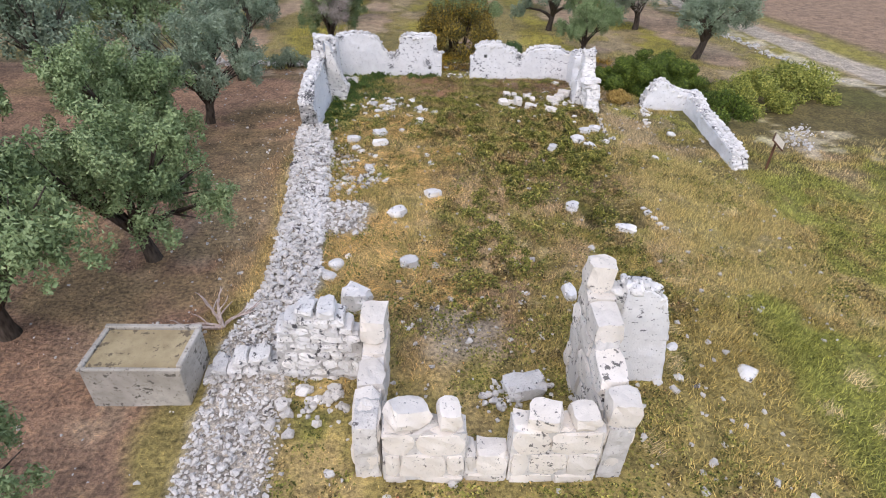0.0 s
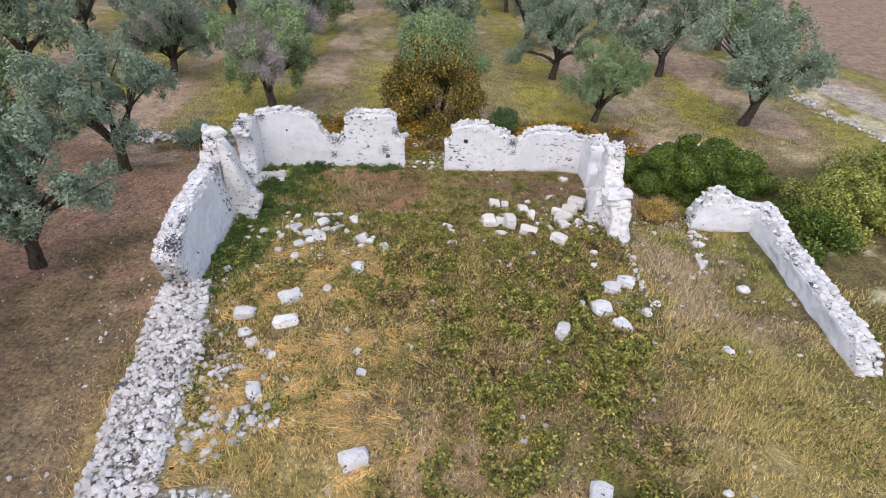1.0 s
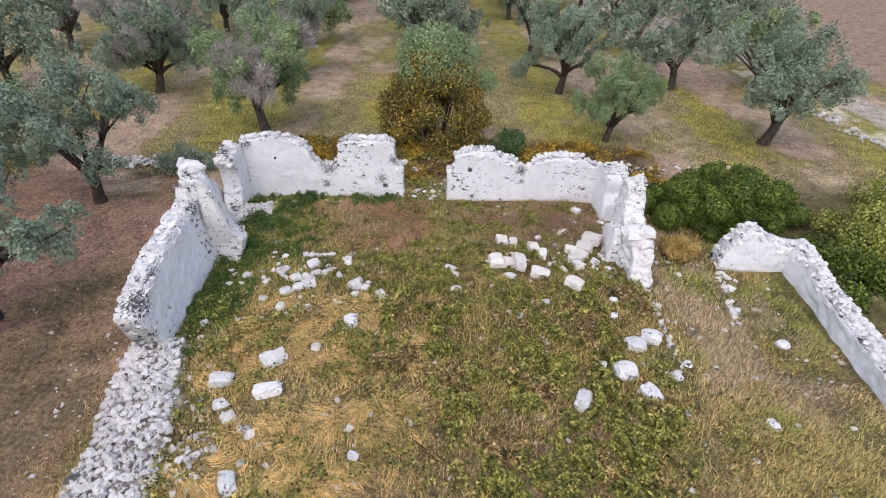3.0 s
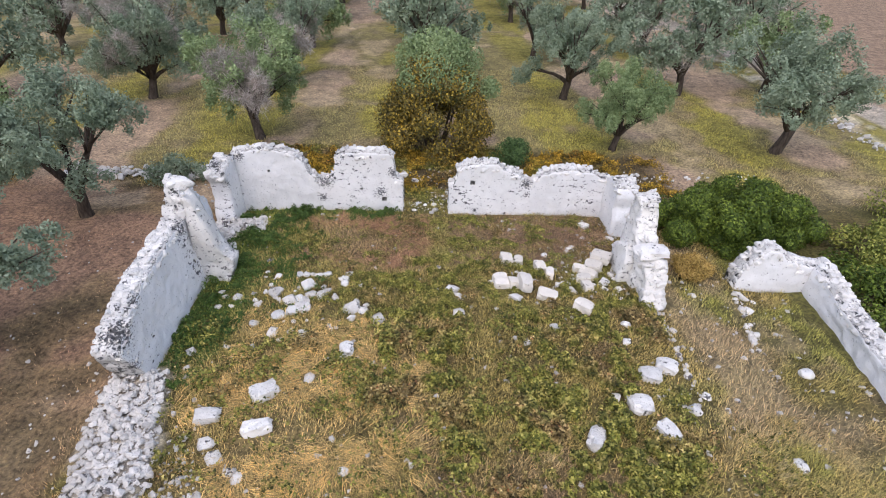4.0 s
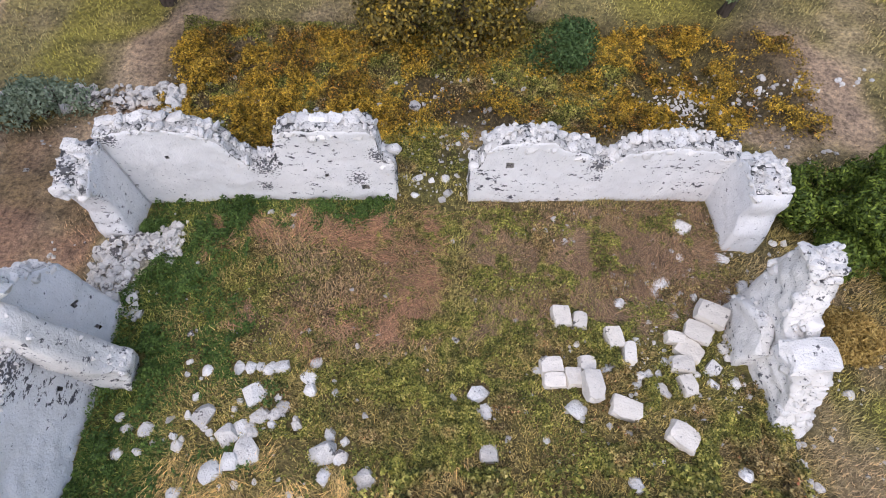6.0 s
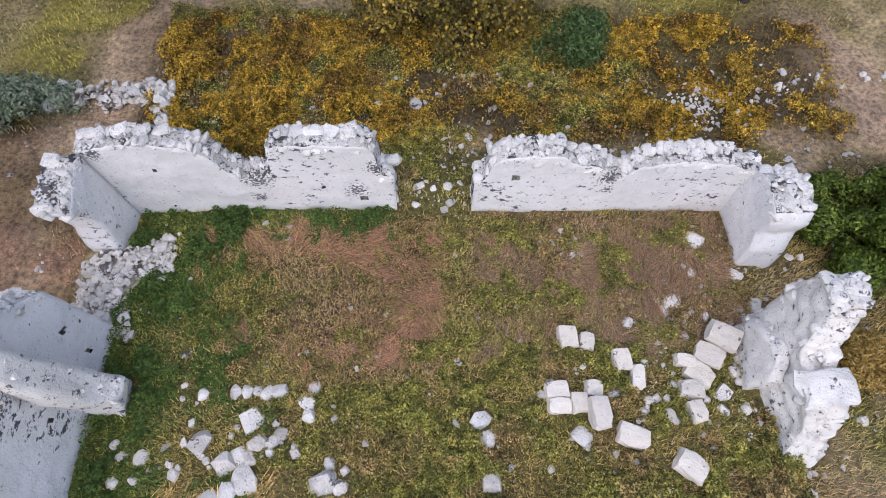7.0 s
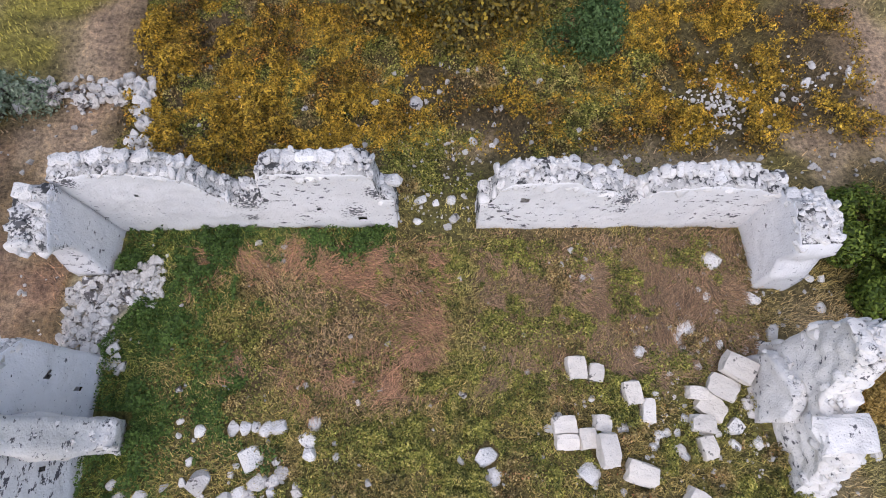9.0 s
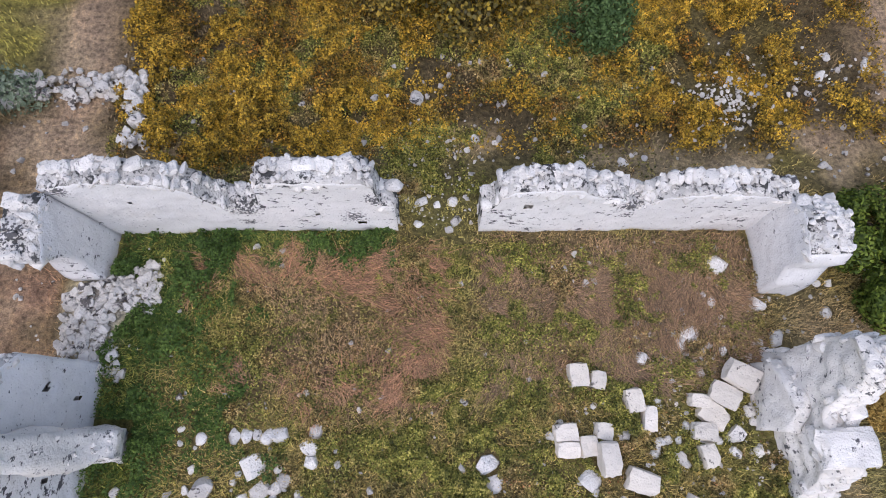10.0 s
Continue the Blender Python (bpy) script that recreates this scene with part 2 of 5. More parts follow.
RUBBLE = masonry("rubble_stone", (0.8, 0.78, 0.755), (0.62, 0.595, 0.565), 0.59, (0.12, 0.11, 0.11), 0.8, 0.28)


def covered(name, fine_scale, bump):
    m, n, l, b = material(name, 0.95)
    a = n.new("ShaderNodeVertexColor")
    a.layer_name = "cover"
    pos = n.new("ShaderNodeNewGeometry").outputs["Position"]
    t1, t2, t3 = tex(n, l, 2.1, 6, pos), tex(n, l, fine_scale, 7, pos), tex(n, l, 55, 3, pos)
    c = mixed(n, l, 1.0, a.outputs[0], ramp(n, l, t1.outputs["Fac"], [(0.3, (0.7, 0.7, 0.7)), (0.7, (1.3, 1.27, 1.2))]).outputs[0], "MULTIPLY")
    c = mixed(n, l, 1.0, c, ramp(n, l, t2.outputs["Fac"], [(0.3, (0.45, 0.45, 0.45)), (0.5, (0.98, 0.98, 0.98)), (0.72, (1.5, 1.45, 1.3))]).outputs[0], "MULTIPLY")
    c = mixed(n, l, 1.0, c, ramp(n, l, t3.outputs["Fac"], [(0.35, (0.7, 0.7, 0.7)), (0.68, (1.25, 1.25, 1.25))]).outputs[0], "MULTIPLY")
    l.new(c, b.inputs["Base Color"])
    bumped(n, l, b, t2.outputs["Fac"], bump, 0.06)
    return m


EARTH = covered("earth_and_painted_shade", 13.0, 0.9)


def blade_material(name, gain, lo=0.35, hi=1.9):
    m, n, l, b = material(name, 0.8)
    a = n.new("ShaderNodeVertexColor")
    a.layer_name = "cover"
    g = n.new("ShaderNodeNewGeometry")
    r = ramp(n, l, g.outputs["Random Per Island"], [(0.0, [lo * gain] * 3), (0.5, [0.95 * gain] * 3), (1.0, (hi * gain, hi * 0.92 * gain, hi * 0.8 * gain))])
    l.new(mixed(n, l, 1.0, a.outputs[0], r.outputs[0], "MULTIPLY"), b.inputs["Base Color"])
    return m


BLADE = blade_material("grass_blades", 1.15)
BLADE_FAR = blade_material("meadow_blades", 1.15, 0.85, 1.12)


def leaf_material(name, stops):
    m, n, l, b = material(name, 0.6)
    g = n.new("ShaderNodeNewGeometry")
    r = ramp(n, l, g.outputs["Random Per Island"], stops)
    big = tex(n, l, 0.9, 3, g.outputs["Position"])
    c = mixed(n, l, 1.0, r.outputs[0], ramp(n, l, big.outputs["Fac"], [(0.3, (0.7, 0.75, 0.7)), (0.7, (1.25, 1.2, 1.2))]).outputs[0], "MULTIPLY")
    l.new(c, b.inputs["Base Color"])
    return m


OLIVE = leaf_material("olive_leaves", [(0.0, (0.17, 0.23, 0.15)), (0.5, (0.235, 0.3, 0.205)), (1.0, (0.305, 0.37, 0.265))])
OLIVE_FRESH = leaf_material("fresh_olive_leaves", [(0.0, (0.15, 0.21, 0.09)), (0.5, (0.225, 0.31, 0.14)), (1.0, (0.32, 0.4, 0.2))])
DRY_TWIGS = leaf_material("grey_dead_twigs", [(0.0, (0.208, 0.169, 0.143)), (0.5, (0.390, 0.351, 0.312)), (1.0, (0.598, 0.559, 0.520))])
DARK_LEAF = leaf_material("dark_mastic_leaves", [(0.0, (0.03, 0.052, 0.01)), (0.55, (0.09, 0.14, 0.02)), (1.0, (0.22, 0.29, 0.045))])
LIME_LEAF = leaf_material("yellow_green_leaves", [(0.0, (0.105, 0.135, 0.030)), (0.5, (0.255, 0.285, 0.060)), (1.0, (0.510, 0.495, 0.120))])


def creeping_material(name, fresh, dry, lo, hi):
    """Creeping plants: leaves of one set of colours that turn to another in patches."""
    m, n, l, b = material(name, 0.65)
    g = n.new("ShaderNodeNewGeometry")
    a, c = ramp(n, l, g.outputs["Random Per Island"], fresh), ramp(n, l, g.outputs["Random Per Island"], dry)
    patch, clump = tex(n, l, 1.5, 5, g.outputs["Position"]), tex(n, l, 6.0, 3, g.outputs["Position"])
    c = mixed(n, l, ramp(n, l, patch.outputs["Fac"], [(lo, (0, 0, 0)), (hi, (1, 1, 1))]).outputs[0], a.outputs[0], c.outputs[0])
    c = mixed(n, l, 1.0, c, ramp(n, l, clump.outputs["Fac"], [(0.33, (0.42, 0.44, 0.42)), (0.66, (1.5, 1.45, 1.3))]).outputs[0], "MULTIPLY")
    l.new(c, b.inputs["Base Color"])
    return m


WEED_LEAF = creeping_material("weed_leaves", [(0.0, (0.035, 0.045, 0.012)), (0.35, (0.16, 0.175, 0.037)), (0.75, (0.32, 0.31, 0.075)), (1.0, (0.54, 0.48, 0.15))],
                              [(0.0, (0.05, 0.035, 0.018)), (0.4, (0.22, 0.16, 0.065)), (0.75, (0.42, 0.31, 0.14)), (0.93, (0.58, 0.46, 0.23)), (1.0, (0.4, 0.14, 0.07))], 0.49, 0.63)
YELLOW_LEAF = creeping_material("yellow_autumn_leaves", [(0.0, (0.08, 0.06, 0.015)), (0.35, (0.3, 0.2, 0.033)), (0.75, (0.62, 0.4, 0.045)), (1.0, (0.78, 0.55, 0.09))],
                                [(0.0, (0.035, 0.025, 0.012)), (0.45, (0.11, 0.075, 0.025)), (0.7, (0.17, 0.15, 0.035)), (0.9, (0.48, 0.2, 0.035)), (1.0, (0.64, 0.35, 0.05))], 0.49, 0.62)



def bark_material(name, a, c2):
    m, n, l, b = material(name, 0.95)
    pos = n.new("ShaderNodeNewGeometry").outputs["Position"]
    mp = n.new("ShaderNodeMapping")
    mp.inputs["Scale"].default_value = (1, 1, 0.25)
    l.new(pos, mp.inputs[0])
    t = tex(n, l, 16, 6, mp.outputs[0])
    l.new(ramp(n, l, t.outputs["Fac"], [(0.3, a), (0.7, c2)]).outputs[0], b.inputs["Base Color"])
    bumped(n, l, b, t.outputs["Fac"], 0.9, 0.04)
    return m


BARK = bark_material("olive_bark", (0.035, 0.026, 0.02), (0.12, 0.095, 0.075))
BLEACHED = bark_material("bleached_wood", (0.4, 0.3, 0.25), (0.64, 0.55, 0.5))
TIMBER = bark_material("stained_timber", (0.07, 0.035, 0.02), (0.16, 0.085, 0.05))
CONCRETE = masonry("old_render", (0.62, 0.59, 0.54), (0.42, 0.39, 0.34), 0.56, (0.14, 0.13, 0.11), 0.4, 0.05)
ROOF = masonry("lichened_screed", (0.5, 0.42, 0.26), (0.36, 0.29, 0.17), 0.58, (0.16, 0.13, 0.09), 0.4, 0.05)
PANEL, _n, _l, _b = material("printed_panel", 0.5)
_t = tex(_n, _l, 14, 3, _n.new("ShaderNodeTexCoord").outputs["Object"])
_l.new(ramp(_n, _l, _t.outputs["Fac"], [(0.4, (0.55, 0.48, 0.36)), (0.65, (0.66, 0.6, 0.48))]).outputs[0], _b.inputs["Base Color"])


# ---------------------------------------------------------------- mesh helpers
def mesh_from(name, verts, faces, mat, smooth=False):
    me = bpy.data.meshes.new(name)
    me.from_pydata([tuple(v) for v in verts], [], faces)
    me.materials.append(mat)
    if smooth:
        me.shade_smooth()
    return me


def fast_mesh(name, verts, k, mat, colors=None):
    """A mesh of separate triangles (k = 3) or quads (k = 4) from an array of corners, with a colour for each face."""
    verts = np.ascontiguousarray(verts, np.float32).reshape(-1, 3)
    nv = len(verts)
    nf = nv // k
    me = bpy.data.meshes.new(name)
    me.vertices.add(nv)
    me.vertices.foreach_set("co", verts.ravel())
    me.loops.add(nv)
    me.loops.foreach_set("vertex_index", np.arange(nv, dtype=np.int32))
    me.polygons.add(nf)
    me.polygons.foreach_set("loop_start", np.arange(0, nv, k, dtype=np.int32))
    me.polygons.foreach_set("loop_total", np.full(nf, k, np.int32))
    me.update(calc_edges=True)
    if colors is not None:
        at = me.attributes.new("cover", "FLOAT_COLOR", "POINT")
        c = np.ones((nv, 4), np.float32)
        c[:, :3] = np.repeat(colors, k, axis=0)
        at.data.foreach_set("color", c.ravel())
    me.materials.append(mat)
    return me


def bm_mesh(name, bm, mat):
    me = bpy.data.meshes.new(name)
    bm.to_mesh(me)
    bm.free()
    me.materials.append(mat)
    return me


def part(name, data, parent, label="", m=None, kind=""):
    ob = new(name, data)
    ob.parent = parent
    if m is not None:
        ob.matrix_basis = m
    return tagged(ob, label, kind=kind)


def box_bm(sx, sy, sz, bevel=0.012, jitter=0.0, rnd=random):
    bm = bmesh.new()
    bmesh.ops.create_cube(bm, size=1, matrix=Matrix.Diagonal((sx, sy, sz, 1)))
    if jitter:
        for v in bm.verts:
            v.co += Vector([rnd.uniform(-jitter, jitter) for _ in range(3)])
    if bevel:
        bmesh.ops.bevel(bm, geom=bm.edges[:], offset=bevel, segments=1, affect="EDGES", profile=0.6)
    return bm


def block_bm(seed, worn):
    """A squared block about one unit wide, its corners and arrises worn back unevenly."""
    r = random.Random(seed)
    bm = bmesh.new()
    bmesh.ops.create_cube(bm, size=1)
    bmesh.ops.subdivide_edges(bm, edges=bm.edges[:], cuts=2, use_grid_fill=True)
    for v in bm.verts:
        n = sum(abs(c) > 0.4 for c in v.co)
        v.co *= 1 - (0, 0, 0.04, 0.11)[n] * worn * r.uniform(0.4, 1.6)
        v.co += Vector([r.uniform(-0.028, 0.028) * worn for _ in range(3)])
    return bm


def stone_bm(seed, boxy, points=26):
    """An irregular stone about one unit wide: a hull round jittered points."""
    r = random.Random(seed)
    bm = bmesh.new()
    for i in range(points):
        v = Vector((r.gauss(0, 1), r.gauss(0, 1), r.gauss(0, 1))).normalized()
        p = max(abs(v.x), abs(v.y), abs(v.z))
        v = v * (1 - boxy) + v / p * boxy * 0.82
        bm.verts.new(v * 0.5 * r.uniform(0.86, 1.08))
    hull = bmesh.ops.convex_hull(bm, input=bm.verts[:])
    loose = [v for v in bm.verts if not v.link_faces]
    bmesh.ops.delete(bm, geom=loose, context="VERTS")
    return bm


def boulder_bm(seed, boxy):
    """A rounded, lumpy stone about one unit wide."""
    r = random.Random(seed)
    bm = bmesh.new()
    bmesh.ops.create_icosphere(bm, subdivisions=2, radius=0.5)
    cuts = [(Vector((r.gauss(0, 1), r.gauss(0, 1), r.gauss(0, 1))).normalized(), r.uniform(0.36, 0.46)) for _ in range(5)]
    for v in bm.verts:
        p = max(abs(v.co.x), abs(v.co.y), abs(v.co.z))
        v.co = v.co * (1 - boxy) + v.co / p * 0.5 * boxy
        v.co *= 1 + 0.24 * noise.noise(v.co * 2.4 + Vector((seed * 1.7, 0, 0))) + 0.1 * noise.noise(v.co * 6 + Vector((0, seed * 1.3, 0)))
        for d, k in cuts:
            over = v.co.dot(d) - k
            if over > 0:
                v.co -= d * over * 0.85
    return bm


STONES = {}
for mat_ in (LIMESTONE, RUBBLE, ASHLAR):
    STONES[mat_.name] = [bm_mesh("stone", stone_bm(100 + i, 0.4 + 0.055 * i, 30), mat_) for i in range(10)]
    for me_ in STONES[mat_.name]:
        me_.shade_smooth()
        me_.set_sharp_from_angle(angle=math.radians(27))
CAPS = {}
for mat_ in (LIMESTONE, ROUGHCAST):
    CAPS[mat_.name] = [bm_mesh("stone", boulder_bm(300 + i, 0.55 + 0.05 * (i % 8)), mat_) for i in range(14)]
    for me_ in CAPS[mat_.name]:
        me_.shade_smooth()
        me_.set_sharp_from_angle(angle=math.radians(38))
PEBBLES = [bm_mesh("pebble", stone_bm(200 + i, 0.3 + 0.05 * i, 14), RUBBLE) for i in range(8)]
BLOCKS = []
for i in range(8):
    BLOCKS.append(bm_mesh("block", block_bm(500 + i, 1.25), ASHLAR))
LIME_BLOCKS = []
for i in range(6):
    LIME_BLOCKS.append(bm_mesh("block", block_bm(540 + i, 2.2), LIMESTONE))


def stone_pose(x, y, z, sx, sy, sz, rz=None, tilt=15, rnd=random):
    rz = rnd.uniform(0, 360) if rz is None else rz
    return pose(x, y, z, rnd.uniform(-tilt, tilt), rnd.uniform(-tilt, tilt), rz) @ Matrix.Diagonal((sx, sy, sz, 1))


def joined_stones(name, poses, mat, seed):
    """Many stones as one mesh."""
    r = random.Random(seed)
    V, F, base = [], [], 0
    for m in poses:
        src = r.choice(PEBBLES)
        for v in src.vertices:
            V.append(m @ v.co)
        for p in src.polygons:
            F.append([base + i for i in p.vertices])
        base += len(src.vertices)
    return mesh_from(name, V, F, mat)


# ---------------------------------------------------------------- ground
def spread(lo, hi, fine, far_lo, far_hi, grow=1.13):
    mid = list(np.arange(lo, hi + 1e-6, fine))
    a, d = [lo], fine
    while a[-1] > far_lo:
        d *= grow
        a.append(a[-1] - d)
    b, d = [hi], fine
    while b[-1] < far_hi:
        d = min(d * grow, 0.35) if b[-1] < 62 else d * grow
        b.append(b[-1] + d)
    return np.array(a[:0:-1] + mid + b[1:])


gx, gy = spread(-7, 11, 0.14, -600, 600), spread(3, 26.5, 0.14, -400, 900)
GX, GY = np.meshgrid(gx, gy)
GZ = height(GX, GY)
gv = np.stack([GX.ravel(), GY.ravel(), GZ.ravel()], 1)
nx, ny = len(gx), len(gy)
ii = (np.arange(ny - 1)[:, None] * nx + np.arange(nx - 1)[None, :]).ravel()
gf = np.stack([ii, ii + 1, ii + nx + 1, ii + nx], 1)
gme = bpy.data.meshes.new("ground")
gme.from_pydata(gv.tolist(), [], gf.tolist())
at = gme.attributes.new("cover", "FLOAT_COLOR", "POINT")
gc = np.ones((len(gv), 4), np.float32)
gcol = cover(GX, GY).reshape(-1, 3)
# shade under grass, weeds and straw, mixed into the ground colour as dark brown
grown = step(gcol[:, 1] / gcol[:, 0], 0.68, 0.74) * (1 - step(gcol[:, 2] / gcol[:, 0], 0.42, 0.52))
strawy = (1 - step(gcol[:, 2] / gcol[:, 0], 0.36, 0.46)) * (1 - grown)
plant_shade = ((0.7 * grown + 0.42 * strawy) * (1 - 0.3 * step(GY, 24.5, 27.0).ravel()) * (0.3 + 0.7 * step(GY, 11.5, 16).ravel()))[:, None]
gc[:, :3] = gcol * (1 - plant_shade) + np.array((0.045, 0.038, 0.022)) * plant_shade
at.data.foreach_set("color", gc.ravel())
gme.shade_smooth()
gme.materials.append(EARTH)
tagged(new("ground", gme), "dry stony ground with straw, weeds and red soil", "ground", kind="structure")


# ---------------------------------------------------------------- masonry walls
def wall_grid(a, b, thick, base, prof, lo=((0, 0),), hi=((0, 0),), holes=(), rough=0.03, seed=0, cell=0.06, batter=0.0, bare=(True, True)):
    """A broken wall. a, b: ends of its inner face; thick: metres to the left of a->b; prof: (way along, height of the top);
    lo, hi: how far each end steps back, by height; holes: (way along, height, radius) sunk into the inner face."""
    a, b = Vector((*a, 0)), Vector((*b, 0))
    run = b - a
    L = run.length
    run.normalize()
    nor = Vector((-run.y, run.x, 0))
    ns = max(4, int(L / cell))
    top_max = max(z for _, z in prof)
    nz = max(4, int((top_max - base) / cell))
    px, pz = zip(*prof)
    lz, lv = zip(*lo)
    hz, hv = zip(*hi)
    na = 5
    verts, idx = [], {}

    def wob(p, amp, s):
        return amp * noise.noise(Vector((p.x * s + seed, p.y * s, p.z * s)))

    def put(key, s, f, z):
        s0, s1 = np.interp(z, lz, lv), np.interp(z, hz, hv)
        sx = s0 + (L - s0 - s1) * s / L
        p = a + run * sx + nor * (thick * f) + nor * (math.copysign(batter, thick) * (z - base) * (1 - f))
        p.z = z
        side = -1 if f < 0.5 else 1
        d = wob(p, rough, 1.7) + wob(p, rough * 0.6, 6)
        if f < 0.01 or f > 0.99:
            p += nor * (side * math.copysign(1, thick) * d)
        else:
            p += run * wob(p, 0.05, 5)
            p.z += wob(p, 0.06, 7) if key[0] == "t" else 0
        idx[key] = len(verts)
        verts.append(p)

    for i in range(ns + 1):
        s = L * i / ns
        top = np.interp(s, px, pz) + 0.06 * noise.noise(Vector((s * 7, seed, 0)))
        for k in range(nz + 1):
            z = base + (top - base) * k / nz
            put(("i", i, k), s, 0.0, z)
            put(("o", i, k), s, 1.0, z)
        for j in range(1, na):
            put(("t", i, j), s, j / na, top)
    for e, i in (("c0", 0), ("c1", ns)):
        s = 0 if i == 0 else L
        top = np.interp(s, px, pz)
        for k in range(nz):
            for j in range(1, na):
                put((e, j, k), s, j / na, base + (top - base) * k / nz)
    F, raw = [], []

    def key_c(e, i, j, k):
        if j == 0:
            return idx[("i", i, k)]
        if j == na:
            return idx[("o", i, k)]
        return idx[("t", i, j)] if k == nz else idx[(e, j, k)]

    for i in range(ns):
        for k in range(nz):
            q = (idx[("i", i, k)], idx[("i", i + 1, k)], idx[("i", i + 1, k + 1)], idx[("i", i, k + 1)])
            mid = (verts[q[0]] + verts[q[2]]) / 2
            if not any(max(abs((mid - a).dot(run) - hs), abs(mid.z - hh)) < hr for hs, hh, hr in holes):
                F.append(q)
            F.append((idx[("o", i, k)], idx[("o", i, k + 1)], idx[("o", i + 1, k + 1)], idx[("o", i + 1, k)]))
        for j in range(na):
            q = [key_c("", i, j, nz), key_c("", i + 1, j, nz), key_c("", i + 1, j + 1, nz), key_c("", i, j + 1, nz)]
            raw.append(len(F))
            F.append(tuple(q))
    for e, i in (("c0", 0), ("c1", ns)):
        for k in range(nz):
            for j in range(na):
                q = [key_c(e, i, j, k), key_c(e, i, j + 1, k), key_c(e, i, j + 1, k + 1), key_c(e, i, j, k + 1)]
                if bare[0 if i == 0 else 1]:
                    raw.append(len(F))
                F.append(tuple(q if i else q[::-1]))
    for hs, hh, hr in holes:
        g, base_i, deep = hr + cell, len(verts), 0.22 * math.copysign(1, thick)
        for dd in (0.03 * math.copysign(1, thick), deep):
            for u, w in ((-g, -g), (g, -g), (g, g), (-g, g)):
                verts.append(a + run * (hs + u) + nor * (dd + math.copysign(batter, thick) * (hh - base)) + Vector((0, 0, hh + w)))
        for u in range(4):
            raw.append(len(F))
            F.append((base_i + u, base_i + 4 + u, base_i + 4 + (u + 1) % 4, base_i + (u + 1) % 4))
        raw.append(len(F))
        F.append((base_i + 7, base_i + 6, base_i + 5, base_i + 4))
    if thick < 0:
        F = [f[::-1] for f in F]
    return verts, F, raw, (a, run, nor, L)


def ruined_wall(name, label, a, b, thick, base, prof, lo=((0, 0),), hi=((0, 0),), holes=(), seed=0, size=0.155, mat=None, caps=(True, True), rough=0.03, batter=0.03, rows=2, sunk=0.055, grit=60):
    """A broken plastered rubble wall: a plastered core, courses of stones bedded along its top and up its broken ends, and small fill between them."""
    r = random.Random(seed)
    low = [(s, max(base + 0.08, z - sunk)) for s, z in prof]
    verts, F, raw, (pa, run, nor, L) = wall_grid(a, b, thick, base, low, lo, hi, holes, rough, seed, 0.06, batter, caps)
    me = mesh_from(name, verts, F, mat or PLASTER, True)
    me.materials.append(CORE if mat is None else mat)
    for i in raw:
        me.polygons[i].material_index = 1
    ob = tagged(new(name, me), label, "wall", kind="structure")
    px, pz = zip(*prof)
    lib = CAPS["limestone"][::2] + STONES["limestone"][4:] if mat is None else CAPS["rough_lime_mortar"]
    ang = math.degrees(math.atan2(run.y, run.x))
    away = math.copysign(1, thick)

    def lean(z, f):
        return nor * (math.copysign(batter, thick) * (z - base) * (1 - f))

    fill = []
    for j in range(rows):
        deep = abs(thick) / rows
        s = r.uniform(-0.05, 0.02)
        while s < L - 0.03:
            ln = size * r.choice((0.45, 0.6, 0.7, 0.85, 1.05, 1.2, 1.6)) * r.uniform(0.9, 1.1)
            here, there = np.interp([s, min(L, s + ln)], px, pz)
            ln = max(0.07, ln / math.hypot(1, (there - here) / max(ln, 0.05)))
            mid = min(max(s + ln / 2, 0.03), L - 0.03)
            top = float(np.interp(mid, px, pz)) + r.uniform(-0.035, 0.03) - (r.uniform(0.02, 0.13) if j == 0 else 0)
            h = size * r.uniform(0.55, 0.95)
            f = (j + 0.5) / rows + r.uniform(-0.08, 0.08)
            s0, s1 = np.interp(top, *zip(*lo)), np.interp(top, *zip(*hi))
            ss = s0 + (L - s0 - s1) * mid / L
            p = pa + run * ss + nor * (thick * f + away * r.uniform(-0.012, 0.012)) + lean(top, f)
            m = stone_pose(p.x, p.y, top - h / 2, ln * r.uniform(1.1, 1.35), deep * r.uniform(0.95, 1.25), h, ang + r.uniform(-28, 28), 14, r)
            part("stone", r.choice(lib), ob, m=m)
            s += ln * r.uniform(0.8, 1.0)
    for on, s in zip(caps, (0.0, L)):
        top = float(np.interp(s, px, pz))
        z = base + 0.1
        while on and z < top - 0.1:
            s0, s1 = np.interp(z, *zip(*lo)), np.interp(z, *zip(*hi))
            ss = s0 + 0.09 if s == 0 else L - s1 - 0.09
            h = size * r.uniform(0.6, 1.1)
            for j in range(2):
                f = (j + 0.5) / 2
                p = pa + run * (ss + r.uniform(-0.03, 0.03)) + nor * (thick * f) + lean(z, f)
                m = stone_pose(p.x, p.y, z + h / 2, size * r.uniform(0.8, 1.4), abs(thick) * r.uniform(0.4, 0.5), h, ang + r.uniform(-8, 8), 6, r)
                part("stone", r.choice(lib), ob, m=m)
            z += h * 0.95
    for _ in range(int(L * grit)):
        s, f = r.uniform(0, L), r.uniform(0.04, 0.96)
        top = float(np.interp(s, px, pz))
        s0, s1 = np.interp(top, *zip(*lo)), np.interp(top, *zip(*hi))
        p = pa + run * (s0 + (L - s0 - s1) * s / L) + nor * (thick * f) + lean(top, f)
        d = r.uniform(0.035, 0.11)
        fill.append(stone_pose(p.x, p.y, top - sunk - 0.05 * (1 - f) + r.uniform(-0.01, 0.07), d * 1.3, d, d * 0.8, None, 30, r))
